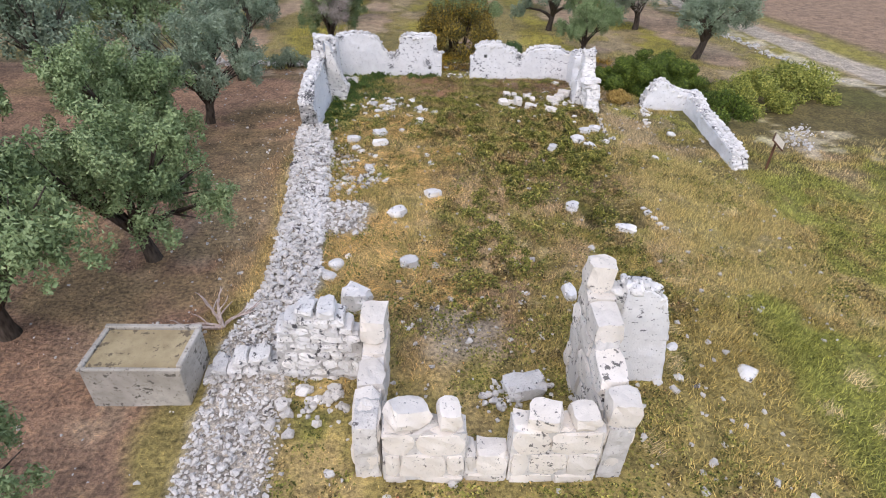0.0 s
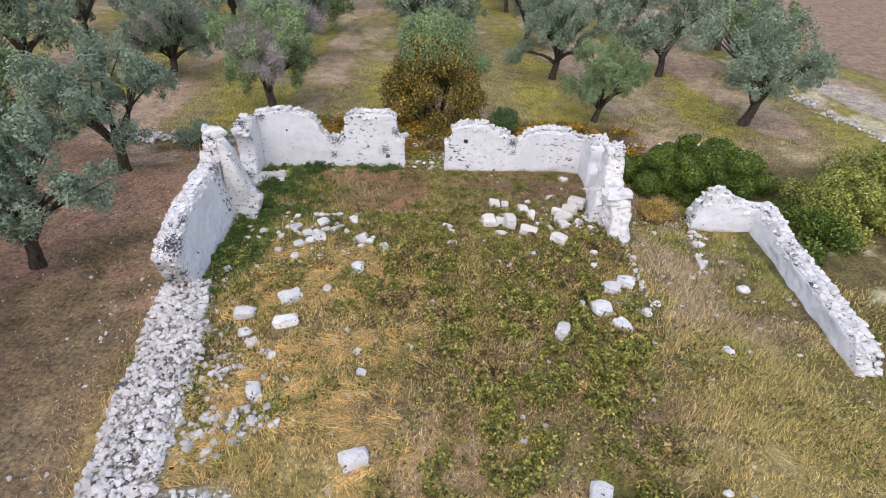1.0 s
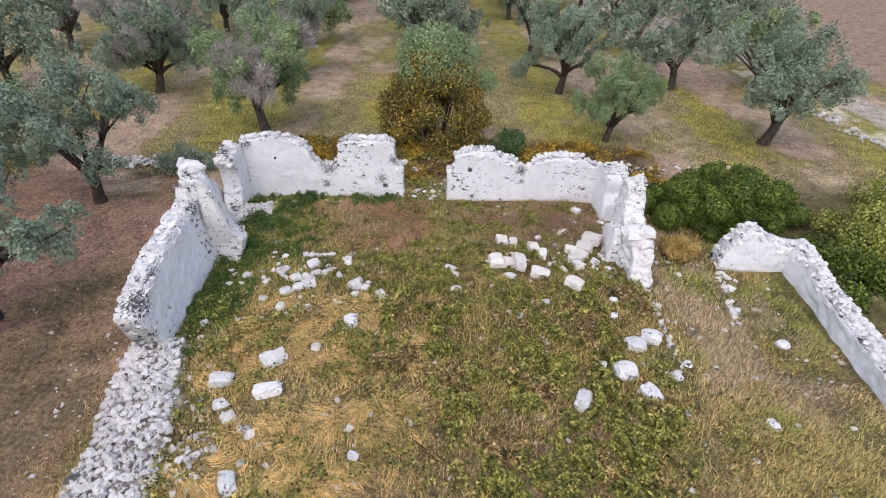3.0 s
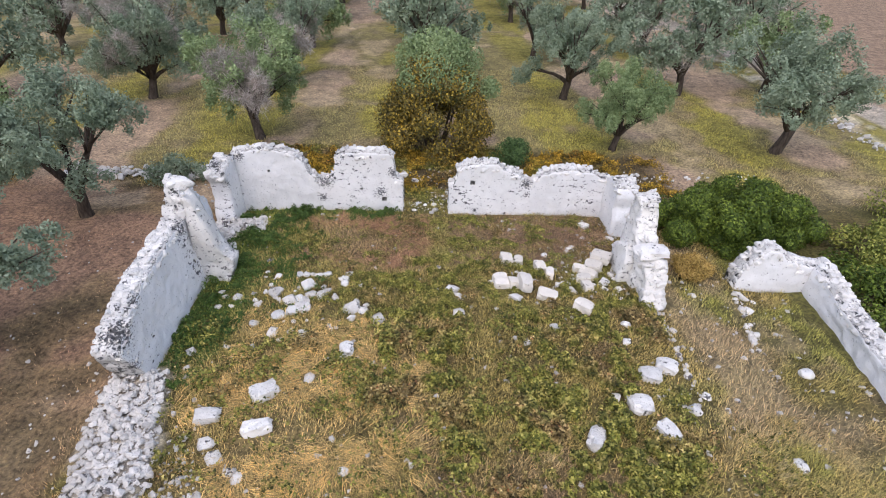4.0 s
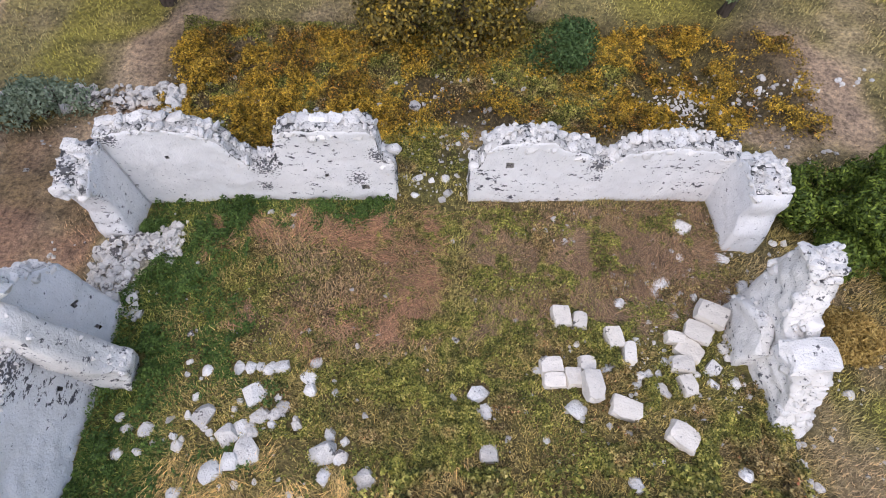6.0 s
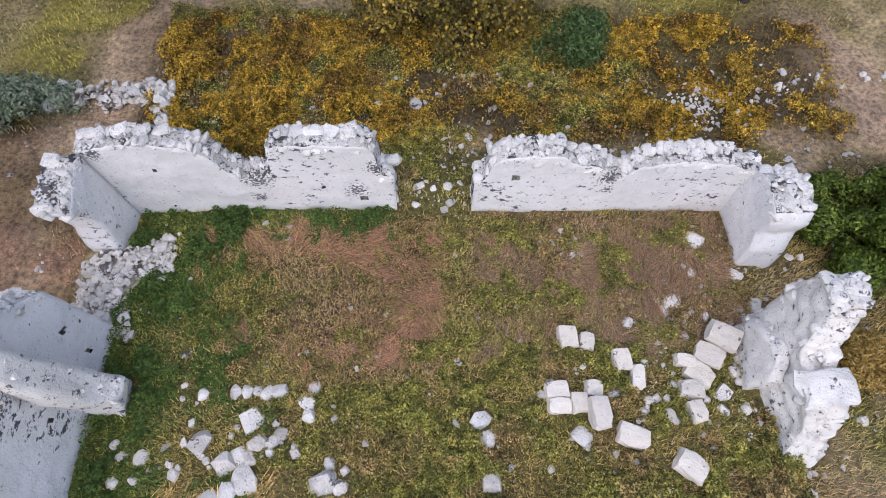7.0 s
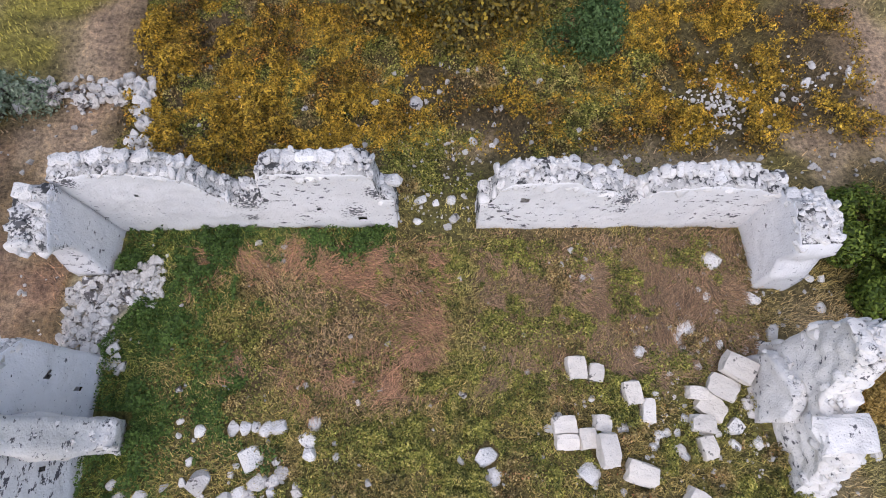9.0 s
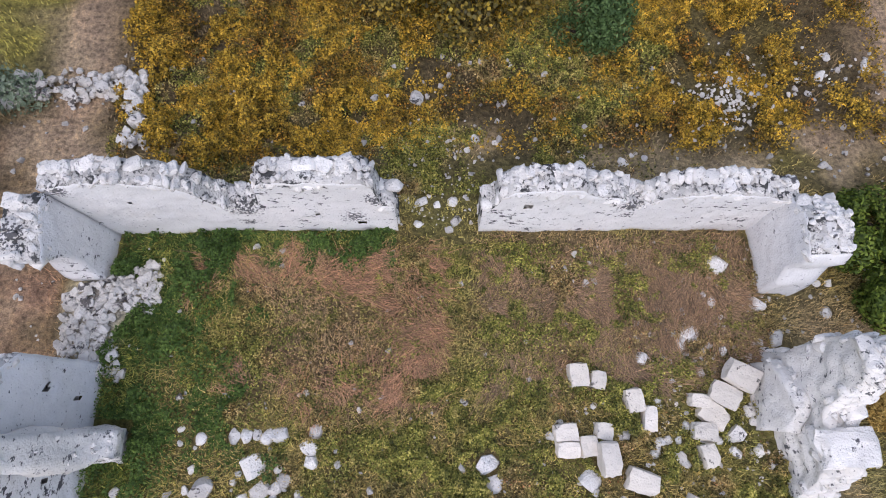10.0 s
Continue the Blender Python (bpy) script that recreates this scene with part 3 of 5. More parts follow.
    part("small_rubble", joined_stones("small_rubble", fill, LIMESTONE, seed), ob, "small pale stones in lime mortar", kind="stuff")
    return ob


# far wall, either side of the doorway
ruined_wall("wall_north", "broken white plastered rubble wall beside the doorway", (-3.6, 22.62), (0.64, 22.62), 0.4, 0.2,
    ((0.0, 2.07), (0.92, 2.19), (1.47, 2.07), (1.72, 1.89), (1.85, 1.57), (2.05, 1.4), (2.27, 1.35), (2.43, 1.47), (2.5, 1.52), (2.56, 2.05), (2.77, 2.14), (3.87, 2.15), (3.99, 2.05), (4.03, 1.49), (4.24, 1.43)),
    holes=((0.9, 1.55, 0.03), (3.16, 1.12, 0.03), (3.75, 0.84, 0.05)), seed=3, caps=(False, True))
ruined_wall("wall_north_east", "broken white plastered rubble wall with a small square socket", (1.82, 22.6), (5.98, 22.58), 0.4, 0.2,
    ((0, 1.32), (0.17, 1.34), (0.2, 1.72), (0.36, 1.84), (0.6, 1.92), (1.2, 1.93), (1.38, 1.78), (1.75, 1.68), (1.95, 1.5), (2.12, 1.42), (2.24, 1.46), (2.32, 1.65), (2.6, 1.74), (3.1, 1.82), (3.6, 1.76), (3.78, 1.68), (3.95, 1.58), (4.16, 1.58)),
    holes=((0.62, 1.37, 0.055), (2.3, 0.98, 0.02)), seed=4, caps=(True, False))
# corner stubs
ruined_wall("wall_north_west_return", "broken white corner return of plastered rubble", (-3.46, 21.86), (-3.46, 22.62), 0.5, 0.2,
    ((0, 1.85), (0.2, 1.95), (0.5, 2.03), (0.76, 2.05)), lo=((0.3, 0.02), (0.7, 0.05), (1.1, 0.16), (1.5, 0.12), (1.75, -0.06), (2.0, -0.1)), seed=5, caps=(False, False),
    holes=((0.4, 1.25, 0.02),))
ruined_wall("wall_north_east_return", "broken white corner return narrowing to its foot", (5.83, 22.66), (5.83, 21.6), 0.56, 0.2,
    ((0, 1.61), (0.25, 1.73), (0.5, 1.83), (0.75, 1.79), (1.06, 1.73)), hi=((0.4, 0.0), (0.9, 0.06), (1.2, 0.2), (1.5, 0.16), (1.78, 0.3)), seed=6, caps=(False, False), size=0.16, batter=0.02, rows=3)
# west wall and its cross pier
west = ruined_wall("wall_west", "tall broken white plastered wall raking down to rubble", (-3.3, 16.32), (-3.36, 20.76), 0.6, 0.15,
    ((0, 1.46), (0.2, 1.6), (0.6, 1.76), (1.1, 1.88), (1.9, 1.96), (3.0, 2.02), (3.36, 2.0), (3.46, 2.4), (3.62, 2.66), (3.84, 2.62), (3.95, 2.34), (4.2, 2.06), (4.44, 1.82)),
    lo=((0.2, 0.5), (0.5, 0.42), (0.9, 0.22), (1.3, 0.04)), seed=7, size=0.145,
    holes=((0.9, 1.0, 0.03), (3.0, 1.1, 0.03), (4.08, 1.3, 0.045), (3.98, 0.8, 0.03)), batter=0.13, rows=4, caps=(True, False))
ruined_wall("wall_west_pier", "broken rough white pier jutting from the plastered wall", (-2.76, 19.88), (-3.5, 19.88), 0.37, 0.15,
    ((0, 0.98), (0.12, 1.06), (0.28, 1.4), (0.42, 1.85), (0.56, 2.25), (0.74, 2.5)), seed=8, caps=(False, False), lo=((0.3, 0.2), (0.6, 0.1), (0.9, 0.0)), rough=0.09, mat=ROUGHCAST, batter=0.0, size=0.2, rows=0, sunk=0.0, grit=26)
# masonry lumps left standing on the broken wall
for x, y, z, sx, sy, sz, rz in ((-3.66, 19.98, 2.52, 0.6, 0.34, 0.3, 6), (-3.9, 19.72, 1.98, 0.34, 0.3, 0.4, 5), (-3.56, 19.72, 2.02, 0.42, 0.3, 0.22, 20)):
    part("masonry_lump", STONES["limestone"][4 + int(10 * z + 7 * sx) % 6], west, "rough white lump of mortared stone", pose(x, y, z, 4, -5, rz) @ Matrix.Diagonal((sx, sy, sz, 1)))
# east wall and its pier with the slab
ruined_wall("wall_east", "broken white wall with a ragged stepped top", (5.76, 20.92), (5.76, 18.8), 0.5, 0.15,
    ((0, 1.55), (0.1, 2.05), (0.25, 2.28), (0.55, 2.24), (0.7, 1.9), (0.85, 1.55), (1.1, 1.35), (1.6, 1.28), (1.75, 1.0), (1.95, 0.72), (2.12, 0.5)), seed=9, size=0.22,
    lo=((0.3, 0.12), (0.9, 0.2), (1.6, 0.05)), mat=ROUGHCAST, rough=0.1)
ruined_wall("wall_east_pier", "broken white pier jutting from the east wall", (5.48, 20.62), (5.48, 19.74), 0.3, 0.15,
    ((0, 0.85), (0.2, 1.1), (0.5, 1.22), (0.7, 1.15), (0.88, 0.95)), seed=10, caps=(False, False), mat=ROUGHCAST, rough=0.08, size=0.2, batter=0.14, rows=0, sunk=0.0, grit=20)
# annex to the east
ruined_wall("wall_annex_north", "low broken white stone wall of the annex", (8.12, 19.62), (9.74, 19.6), 0.46, 0.1,
    ((0, 0.6), (0.12, 0.95), (0.35, 1.3), (0.55, 1.42), (0.75, 1.4), (0.95, 1.22), (1.3, 1.08), (1.62, 1.04)), seed=11, size=0.16, rough=0.05)
ruined_wall("wall_annex_east", "low white stone wall running along the annex", (9.72, 20.06), (9.28, 14.72), 0.5, -0.1,
    ((0, 1.02), (0.6, 1.05), (1.5, 0.88), (3.0, 0.8), (4.6, 0.74), (5.1, 0.66), (5.3, 0.4), (5.36, 0.25)), seed=12, size=0.17, rows=3, rough=0.06)


def ashlar_wall(name, label, a, b, thick, base, prof, seed, course=0.46, length=0.7, lib=BLOCKS):
    """A wall of squared blocks in courses round a mortar core; thick to the left of a->b."""
    r = random.Random(seed)
    a, b = Vector((*a, 0)), Vector((*b, 0))
    run = b - a
    L = run.length
    run.normalize()
    nor = Vector((-run.y, run.x, 0))
    px, pz = zip(*prof)
    inner = [(s, max(base + 0.1, z - 0.22)) for s, z in prof]
    verts, F, _, _ = wall_grid((a + nor * (thick * 0.1)).xy, (b + nor * (thick * 0.1)).xy, thick * 0.8, base, inner, rough=0.01, seed=seed, cell=0.12)
    ob = tagged(new(name, mesh_from(name, verts, F, RUBBLE)), label, "wall", kind="structure")
    ang = math.degrees(math.atan2(run.y, run.x))
    z, row = base, 0
    while z < max(pz):
        h = course * r.uniform(0.9, 1.1)
        s = -(0.5 * length) if row % 2 else 0.0
        while s < L - 0.05:
            d = length * r.uniform(0.8, 1.2)
            s0, s1 = max(0, s), min(L, s + d)
            mid = (s0 + s1) / 2
            if s1 - s0 > 0.14 and np.interp(mid, px, pz) > z + 0.5 * h:
                p = a + run * mid + nor * (thick * 0.5)
                m = pose(p.x + r.uniform(-0.015, 0.015), p.y + r.uniform(-0.015, 0.015), z + h / 2, r.uniform(-3, 3), r.uniform(-3, 3), ang + r.uniform(-4, 4))
                m = m @ Matrix.Diagonal((s1 - s0 - 0.012, abs(thick) * r.uniform(0.97, 1.03), h - 0.012, 1))
                part("block", r.choice(lib), ob, m=m)
            s += d
        z += h
        row += 1
    return ob


# chancel at the near end: end wall stubs and a small squared apse
ashlar_wall("wall_south_west", "broken white coursed end wall beside the apse", (-0.98, 6.98), (-2.4, 6.98), 0.45, -0.35,
    ((0, 0.95), (0.3, 1.15), (0.5, 1.45), (1.0, 1.5), (1.25, 1.25), (1.42, 0.9)), 21, 0.19, 0.27, LIME_BLOCKS)
ashlar_wall("wall_south_west_low", "low white stone wall between the hut and the end wall", (-2.42, 6.9), (-3.7, 6.78), 0.4, -0.35,
    ((0, 0.5), (0.6, 0.42), (1.3, 0.3)), 28, 0.22, 0.3, LIME_BLOCKS)
ruined_wall("wall_south_east", "broken white plastered end wall with dark lichen", (4.15, 7.0), (3.24, 7.0), 0.45, -0.35,
    ((0, 1.35), (0.15, 1.85), (0.4, 2.02), (0.91, 2.05)), lo=((0.0, -0.12), (0.8, 0.0), (1.8, 0.16)), seed=22, caps=(True, False), size=0.18)
ruined_wall("wall_south_east_core", "dark lichened rubble core beside the apse pier", (3.28, 6.97), (3.02, 6.97), 0.36, -0.35,
    ((0, 1.95), (0.26, 1.9)), seed=29, caps=(False, False), size=0.14, mat=CORE, rough=0.08)
ashlar_wall("wall_apse_west", "cream squared-block side wall of the apse", (-0.53, 4.72), (-0.53, 6.98), 0.42, -0.45,
    ((0, 1.2), (0.6, 1.2), (0.65, 1.05), (1.5, 1.15), (1.85, 1.2), (1.9, 1.5), (2.26, 1.55)), 23)
ashlar_wall("wall_apse_east", "cream squared-block side wall of the apse", (2.6, 7.02), (2.6, 4.72), 0.44, -0.45,
    ((0, 2.15), (0.4, 2.15), (0.45, 1.9), (1.1, 1.9), (1.15, 1.6), (1.7, 1.55), (1.75, 1.25), (2.3, 1.2)), 24)
ashlar_wall("wall_apse_south", "cream block end wall of the apse", (0.66, 5.05), (-0.5, 5.05), 0.42, -0.45, ((0, 1.15), (1.16, 1.15)), 25)
ashlar_wall("wall_apse_south_east", "cream block end wall of the apse beside the slit", (2.58, 5.05), (1.3, 5.05), 0.42, -0.45, ((0, 1.2), (1.28, 1.2)), 26)
ashlar_wall("wall_apse_sill", "low block sill under the apse slit", (1.29, 5.02), (0.67, 5.02), 0.36, -0.45, ((0, 0.6), (0.62, 0.6)), 27)


# ---------------------------------------------------------------- fallen blocks and stones
LOOSE = []


def loose_block(x, y, sx, sy, rz, sz=0.22, up=0.0, lib=BLOCKS, label="cream squared stone block lying in the weeds", tilt=6):
    r = random.Random(int(x * 131 + y * 977))
    LOOSE.append((x, y, 0.5 * max(sx, sy)))
    ob = new("stone_block", r.choice(lib))
    ob.matrix_basis = stone_pose(x, y, gz(x, y) + sz * 0.25 + up, sx * 0.9, sy * 0.9, sz, rz, tilt, r)
    return tagged(ob, label, "stone block", "fallen blocks in the ruin")


def loose_stone(x, y, d, up=0.0, lib="limestone", label="rough pale limestone lying in the weeds"):
    r = random.Random(int(x * 173 + y * 571))
    LOOSE.append((x, y, 0.5 * d))
    d *= r.uniform(0.62, 1.08)
    sz = d * r.uniform(0.45, 0.9)
    ob = new("fallen_stone", r.choice(r.choice((STONES["rubble_stone"], CAPS["limestone"], STONES[lib]))))
    ob.matrix_basis = stone_pose(x, y, gz(x, y) + sz * r.uniform(-0.14, 0.1) + up, d * r.uniform(0.95, 1.5), d, sz, None, 18, r)
    return tagged(ob, label, "stone", "fallen stones in the ruin")


# blocks heaped by the east wall
for q in ((3.12, 20.50, .30, .36, 5), (3.39, 20.43, .24, .28, -8), (3.84, 20.15, .27, .36, 10), (4.02, 19.91, .2, .36, -10), (2.89, 19.75, .36, .26, 3),
          (3.40, 19.76, .26, .25, -5), (2.91, 19.54, .36, .24, 2), (3.18, 19.57, .26, .3, 6), (3.83, 19.13, .48, .33, -20),
          (4.52, 18.75, .45, .34, -35), (4.73, 20.14, .3, .2, -5), (4.74, 19.73, .36, .26, -10), (4.75, 19.43, .24, .34, 10)):
    loose_block(*q)
loose_block(3.40, 19.42, .28, .48, 3, 0.26, 0.12)
loose_block(5.3, 20.45, .5, .36, -30, 0.2, 0.14, label="cream squared block leaning on the heap", tilt=12)
loose_block(5.08, 20.2, .44, .33, -28, 0.2, 0.05, label="cream squared block leaning on the heap", tilt=12)
loose_block(4.9, 19.95, .44, .32, -35, 0.2)
loose_block(6.0, 19.56, 0.72, 0.5, 2, 0.2, 0.86, LIME_BLOCKS, "white stone slab lying on the broken wall", 3)
for q in ((4.04, 20.71, .22), (4.78, 21.05, .24), (5.27, 22.05, .28), (5.14, 21.49, .16), (5.25, 21.28, .1), (5.77, 21.44, .22), (6.00, 20.97, .25),
          (4.83, 20.53, .22), (4.41, 19.40, .26), (5.56, 20.72, .14), (5.20, 19.68, .3), (5.56, 20.15, .25), (5.44, 19.99, .2), (5.63, 19.83, .22),
          (1.84, 19.38, .4), (1.91, 19.12, .25), (1.94, 18.57, .3), (3.18, 19.14, .3), (4.17, 19.61, .12), (2.70, 19.70, .15), (3.68, 19.69, .16),
          (4.95, 19.60, .12), (4.37, 21.38, .1), (3.16, 20.93, .08), (5.76, 20.91, .15), (5.80, 20.74, .2)):
    loose_stone(*q)
# stones along the west side of the nave
for q in ((-1.50, 19.77, .26), (-1.34, 19.77, .22), (-1.20, 19.79, .18), (-1.06, 19.76, .18), (-0.90, 19.78, .22), (-0.43, 19.82, .25), (-0.49, 19.60, .22),
          (-1.86, 19.13, .36), (-1.51, 18.85, .32), (-1.10, 19.12, .25), (-1.22, 18.68, .45), (-0.61, 18.98, .24), (-0.23, 18.60, .32), (0.01, 18.56, .25),
          (-1.25, 19.39, .34), (-1.75, 18.90, .2), (-1.41, 18.52, .3), (-1.64, 18.42, .3), (-2.97, 19.12, .17), (-2.58, 18.95, .2), (-2.90, 18.65, .2),
          (-1.95, 19.74, .25), (-2.21, 19.70, .14), (-0.92, 19.12, .2), (-0.47, 19.44, .2), (-1.33, 18.95, .2), (-1.18, 18.88, .22), (-1.48, 19.20, .14),
          (-0.13, 19.40, .12), (0.13, 20.08, .08), (-0.59, 20.31, .12)):
    loose_stone(*q)
for q in ((0.34, 18.29, .3), (-0.15, 18.86, .2), (0.05, 18.76, .2), (-1.63, 17.92, .25), (-0.74, 16.81, .3), (-2.96, 17.38, .3), (-2.10, 15.51, .25),
          (-1.59, 15.05, .3), (-1.47, 14.92, .2), (0.07, 15.05, .2), (0.20, 14.58, .28), (-1.08, 14.43, .15), (-1.65, 13.80, .3), (-1.42, 13.55, .25),
          (-1.77, 13.66, .2), (-2.54, 13.53, .25), (-1.89, 15.27, .25), (-1.94, 14.69, .2), (-1.98, 13.71, .2), (-1.48, 14.48, .2)):
    loose_stone(*q)
# scattered stones on the east side
for q in ((3.20, 17.75, .25), (3.81, 18.18, .2), (5.26, 18.27, .3), (5.12, 17.79, .3), (4.53, 16.43, .25), (2.36, 13.63, .2), (2.72, 14.17, .12), (5.79, 16.16, .3),
          (6.12, 16.46, .2), (6.64, 16.39, .15), (6.38, 16.16, .15), (7.90, 18.14, .15), (7.10, 15.17, .3), (8.51, 15.18, .15), (8.20, 19.3, .2), (8.37, 19.2, .15),
          (8.04, 18.86, .25), (7.08, 19.29, .15), (4.75, 21.00, .15), (5.32, 22.3, .12), (6.34, 17.63, .12), (6.63, 17.45, .1), (6.70, 19.75, .12), (8.31, 17.1, .4)):
    loose_stone(*q)
# behind the far wall and in the doorway
for q in ((0.91, 25.04, .3), (0.21, 25.03, .2), (0.44, 25.05, .2), (1.85, 24.28, .2), (1.71, 24.07, .14), (2.17, 24.20, .12), (3.56, 23.94, .1), (4.19, 23.82, .14),
          (4.36, 23.94, .12), (4.55, 23.88, .12), (0.97, 23.07, .18), (1.21, 23.02, .2), (1.45, 23.07, .2), (0.93, 22.72, .18), (1.49, 22.76, .2), (1.39, 22.63, .12),
          (7.43, 23.74, .14), (6.93, 21.76, .14), (6.84, 21.32, .2), (6.75, 21.77, .12), (7.52, 25.10, .12)):
    loose_stone(*q)
# small stones round the heap and along the west side
rs = random.Random(58)
for k in range(46):
    loose_stone(rs.uniform(3.9, 5.7), rs.uniform(19.2, 21.3), rs.uniform(0.07, 0.17))
for k in range(44):
    loose_stone(rs.gauss(-1.3, 0.7), rs.gauss(18.6, 0.7), rs.uniform(0.07, 0.2), label="small grey-white stone half sunk in weeds")
for k in range(16):
    loose_stone(rs.gauss(3.2, 0.6), rs.gauss(19.6, 0.35), rs.uniform(0.06, 0.14))
# larger blocks down the nave
for q in ((0.26, 12.9, .46, .36, 20), (-0.66, 12.0, .5, .4, 40), (3.9, 12.3, .36, .5, -20), (5.07, 11.37, .56, .3, -25), (-0.3, 9.95, .48, .36, 10),
          (3.1, 8.85, .26, .5, 5), (4.9, 16.25, .44, .4, 5), (3.98, 15.6, .3, .46, -25), (5.18, 15.71, .34, .44, 35), (5.28, 16.89, .44, .34, -20), (5.65, 17.1, .42, .36, -30),
          (-2.21, 15.98, .46, .28, 5), (-1.42, 16.47, .5, .34, 35), (-1.36, 15.76, .52, .26, 15), (-0.17, 17.43, .28, .34, 5), (-1.55, 14.11, .26, .38, 20)):
    loose_block(*q, lib=LIME_BLOCKS, label="white weathered stone block lying in straw")
for q in ((-0.15, 4.86, .62, .46, 25, .3, 16), (0.42, 4.84, .34, .42, 8, .34, 5), (1.75, 4.84, .5, .44, -20, .26, 12), (2.3, 4.84, .42, .42, 6, .24, 8)):
    loose_block(*q[:6], 1.06 - gz(q[0], q[1]), label="cream broken block lying on the apse wall", tilt=q[6])
loose_block(1.8, 6.35, .8, .5, 12, 0.3, 0.02, LIME_BLOCKS, "large pale masonry lump lying inside the apse")
loose_block(-1.3, 8.45, .6, .5, -20, 0.5, 0.1, LIME_BLOCKS, "large white masonry lump beside the rubble")
for q in ((2.16, 9.93, .26), (2.5, 10.1, .22), (1.9, 9.6, .12), (2.2, 8.9, .25), (0.6, 8.7, .22), (-0.5, 9.3, .14), (0.3, 9.9, .2), (0.8, 10.1, .14), (-1.9, 9.9, .4), (-2.05, 9.5, .42),
          (-1.7, 10.2, .25), (5.9, 12.2, .24), (6.0, 11.95, .24), (6.05, 11.7, .22), (5.85, 12.4, .16), (6.1, 11.5, .16), (4.75, 7.35, .3), (4.4, 7.2, .2),
          (4.2, 6.6, .24), (4.45, 6.35, .26), (4.6, 6.6, .18), (5.9, 6.75, .36), (-1.4, 6.2, .2), (-1.7, 6.1, .2), (-1.2, 5.9, .15), (-3.95, 9.5, .18)):
    loose_stone(*q)


# ---------------------------------------------------------------- collapsed wall
def rubble_heap(name, label, spots, seed, size, mat="rubble_stone", limit=300, hump=0.22):
    """A heap of stones: the first `limit` are pieces of their own, the rest is one mesh."""
    r = random.Random(seed)
    ob = tagged(new(name), label, "rubble")
    rest = []
    for i, (x, y, layer) in enumerate(spots):
        d = size * (0.7 if y < 8 else 1.0) * r.choice((0.5, 0.65, 0.8, 1.0, 1.25, 1.8)) * r.uniform(0.85, 1.15)
        z = gz(x, y) + d * 0.2 + layer * hump * r.uniform(0.3, 1.0)
        m = stone_pose(x, y, z, d * r.uniform(0.9, 1.5), d, d * r.uniform(0.55, 0.9), None, 30, r)
        if i < limit:
            part("stone", r.choice(STONES[mat]), ob, m=m)
        else:
            rest.append(m)
    if rest:
        part("small_rubble", joined_stones("small_rubble", rest, RUBBLE, seed), ob, "pale broken limestone rubble", kind="stuff")
    return ob


rr = random.Random(77)
spots, more = [], []
y = 16.75
while y > 2.2:
    mid, half = rubble_axis(y)
    for k in range(int(28 * min(1.0, max(0.15, (y - 1.0) / 2.6)))):
        u = rr.uniform(-1, 1)
        q = (float(mid + half * u), y + rr.uniform(-0.08, 0.08), max(0.0, 1 - u * u) * rr.random())
        (spots if 9 < y and rr.random() < 0.16 else more).append(q)
    y -= 0.062
for k in range(420):
    more.append((rr.uniform(-3.2, -1.4), rr.uniform(11.0, 12.35), rr.random() * 0.8))
rubble_heap("rubble_wall", "collapsed dry stone wall of pale limestone rubble", spots + more, 5, 0.078, hump=0.12)
spots = []
while len(spots) < 640:
    x, y = rr.uniform(-4.0, -2.65), rr.uniform(20.5, 22.3)
    upper = 21.42 + 0.1 * rr.random() < y < 21.7 + 0.44 * (x + 3.96) and x < -2.72
    lower = y <= 21.5 and 20.85 - 0.42 * (x + 3.97) < y and x < -3.2 - 0.25 * (y - 20.6) + 0.12 * rr.random()
    if upper or lower:
        spots.append((x, y, rr.random() * 0.8))
rubble_heap("rubble_heap", "spilt heap of small white stones in the wall's gap", spots, 6, 0.074, "rubble_stone", 300, 0.09)


def stone_row(name, label, x0, y0, x1, y1, width, n, size, seed, rise=0.2, limit=120):
    r = random.Random(seed)
    spots = []
    for _ in range(n):
        t = r.random()
        spots.append((x0 + (x1 - x0) * t + r.gauss(0, 0.3) * width * (y1 != y0), y0 + (y1 - y0) * t + r.gauss(0, 0.35) * width, r.random() * 0.9))
    return rubble_heap(name, label, spots, seed, size, "limestone" if name == "field_wall" else "rubble_stone", limit, rise)


stone_row("field_wall", "low tumbled field wall of pale stones", -9.5, 25.2, -3.6, 25.3, 0.42, 420, 0.125, 41, 0.24)
stone_row("field_wall", "low tumbled spur of pale stones", -3.75, 25.3, -3.55, 24.2, 0.25, 80, 0.12, 42, 0.2)
stone_row("stone_pile", "small pile of pale stones among yellow leaves", 5.6, 24.6, 6.7, 25.5, 0.9, 300, 0.05, 43, 0.04)
stone_row("field_wall", "low tumbled line of grey field stones", 7.3, 25.6, 12.0, 25.9, 0.5, 46, 0.085, 44, 0.02)
stone_row("stone_pile", "spill of pale stones beside the collapsed wall", -2.4, 13.2, -1.2, 13.6, 0.55, 110, 0.08, 52, 0.04)
stone_row("gravel_spill", "thin spill of small stones beside the collapsed wall", -2.5, 15.6, -2.1, 13.6, 0.5, 150, 0.06, 53, 0.02)
stone_row("wall_footing", "line of footing stones in the annex floor", 8.12, 19.5, 7.62, 17.6, 0.14, 60, 0.075, 45, 0.02)
stone_row("wall_footing", "line of footing stones beside the nave", 6.05, 18.7, 5.95, 16.3, 0.14, 50, 0.075, 46, 0.02)
stone_row("wall_footing", "thin line of footing stones in the grass", 4.0, 10.6, 4.1, 9.0, 0.08, 30, 0.09, 47, 0.03)
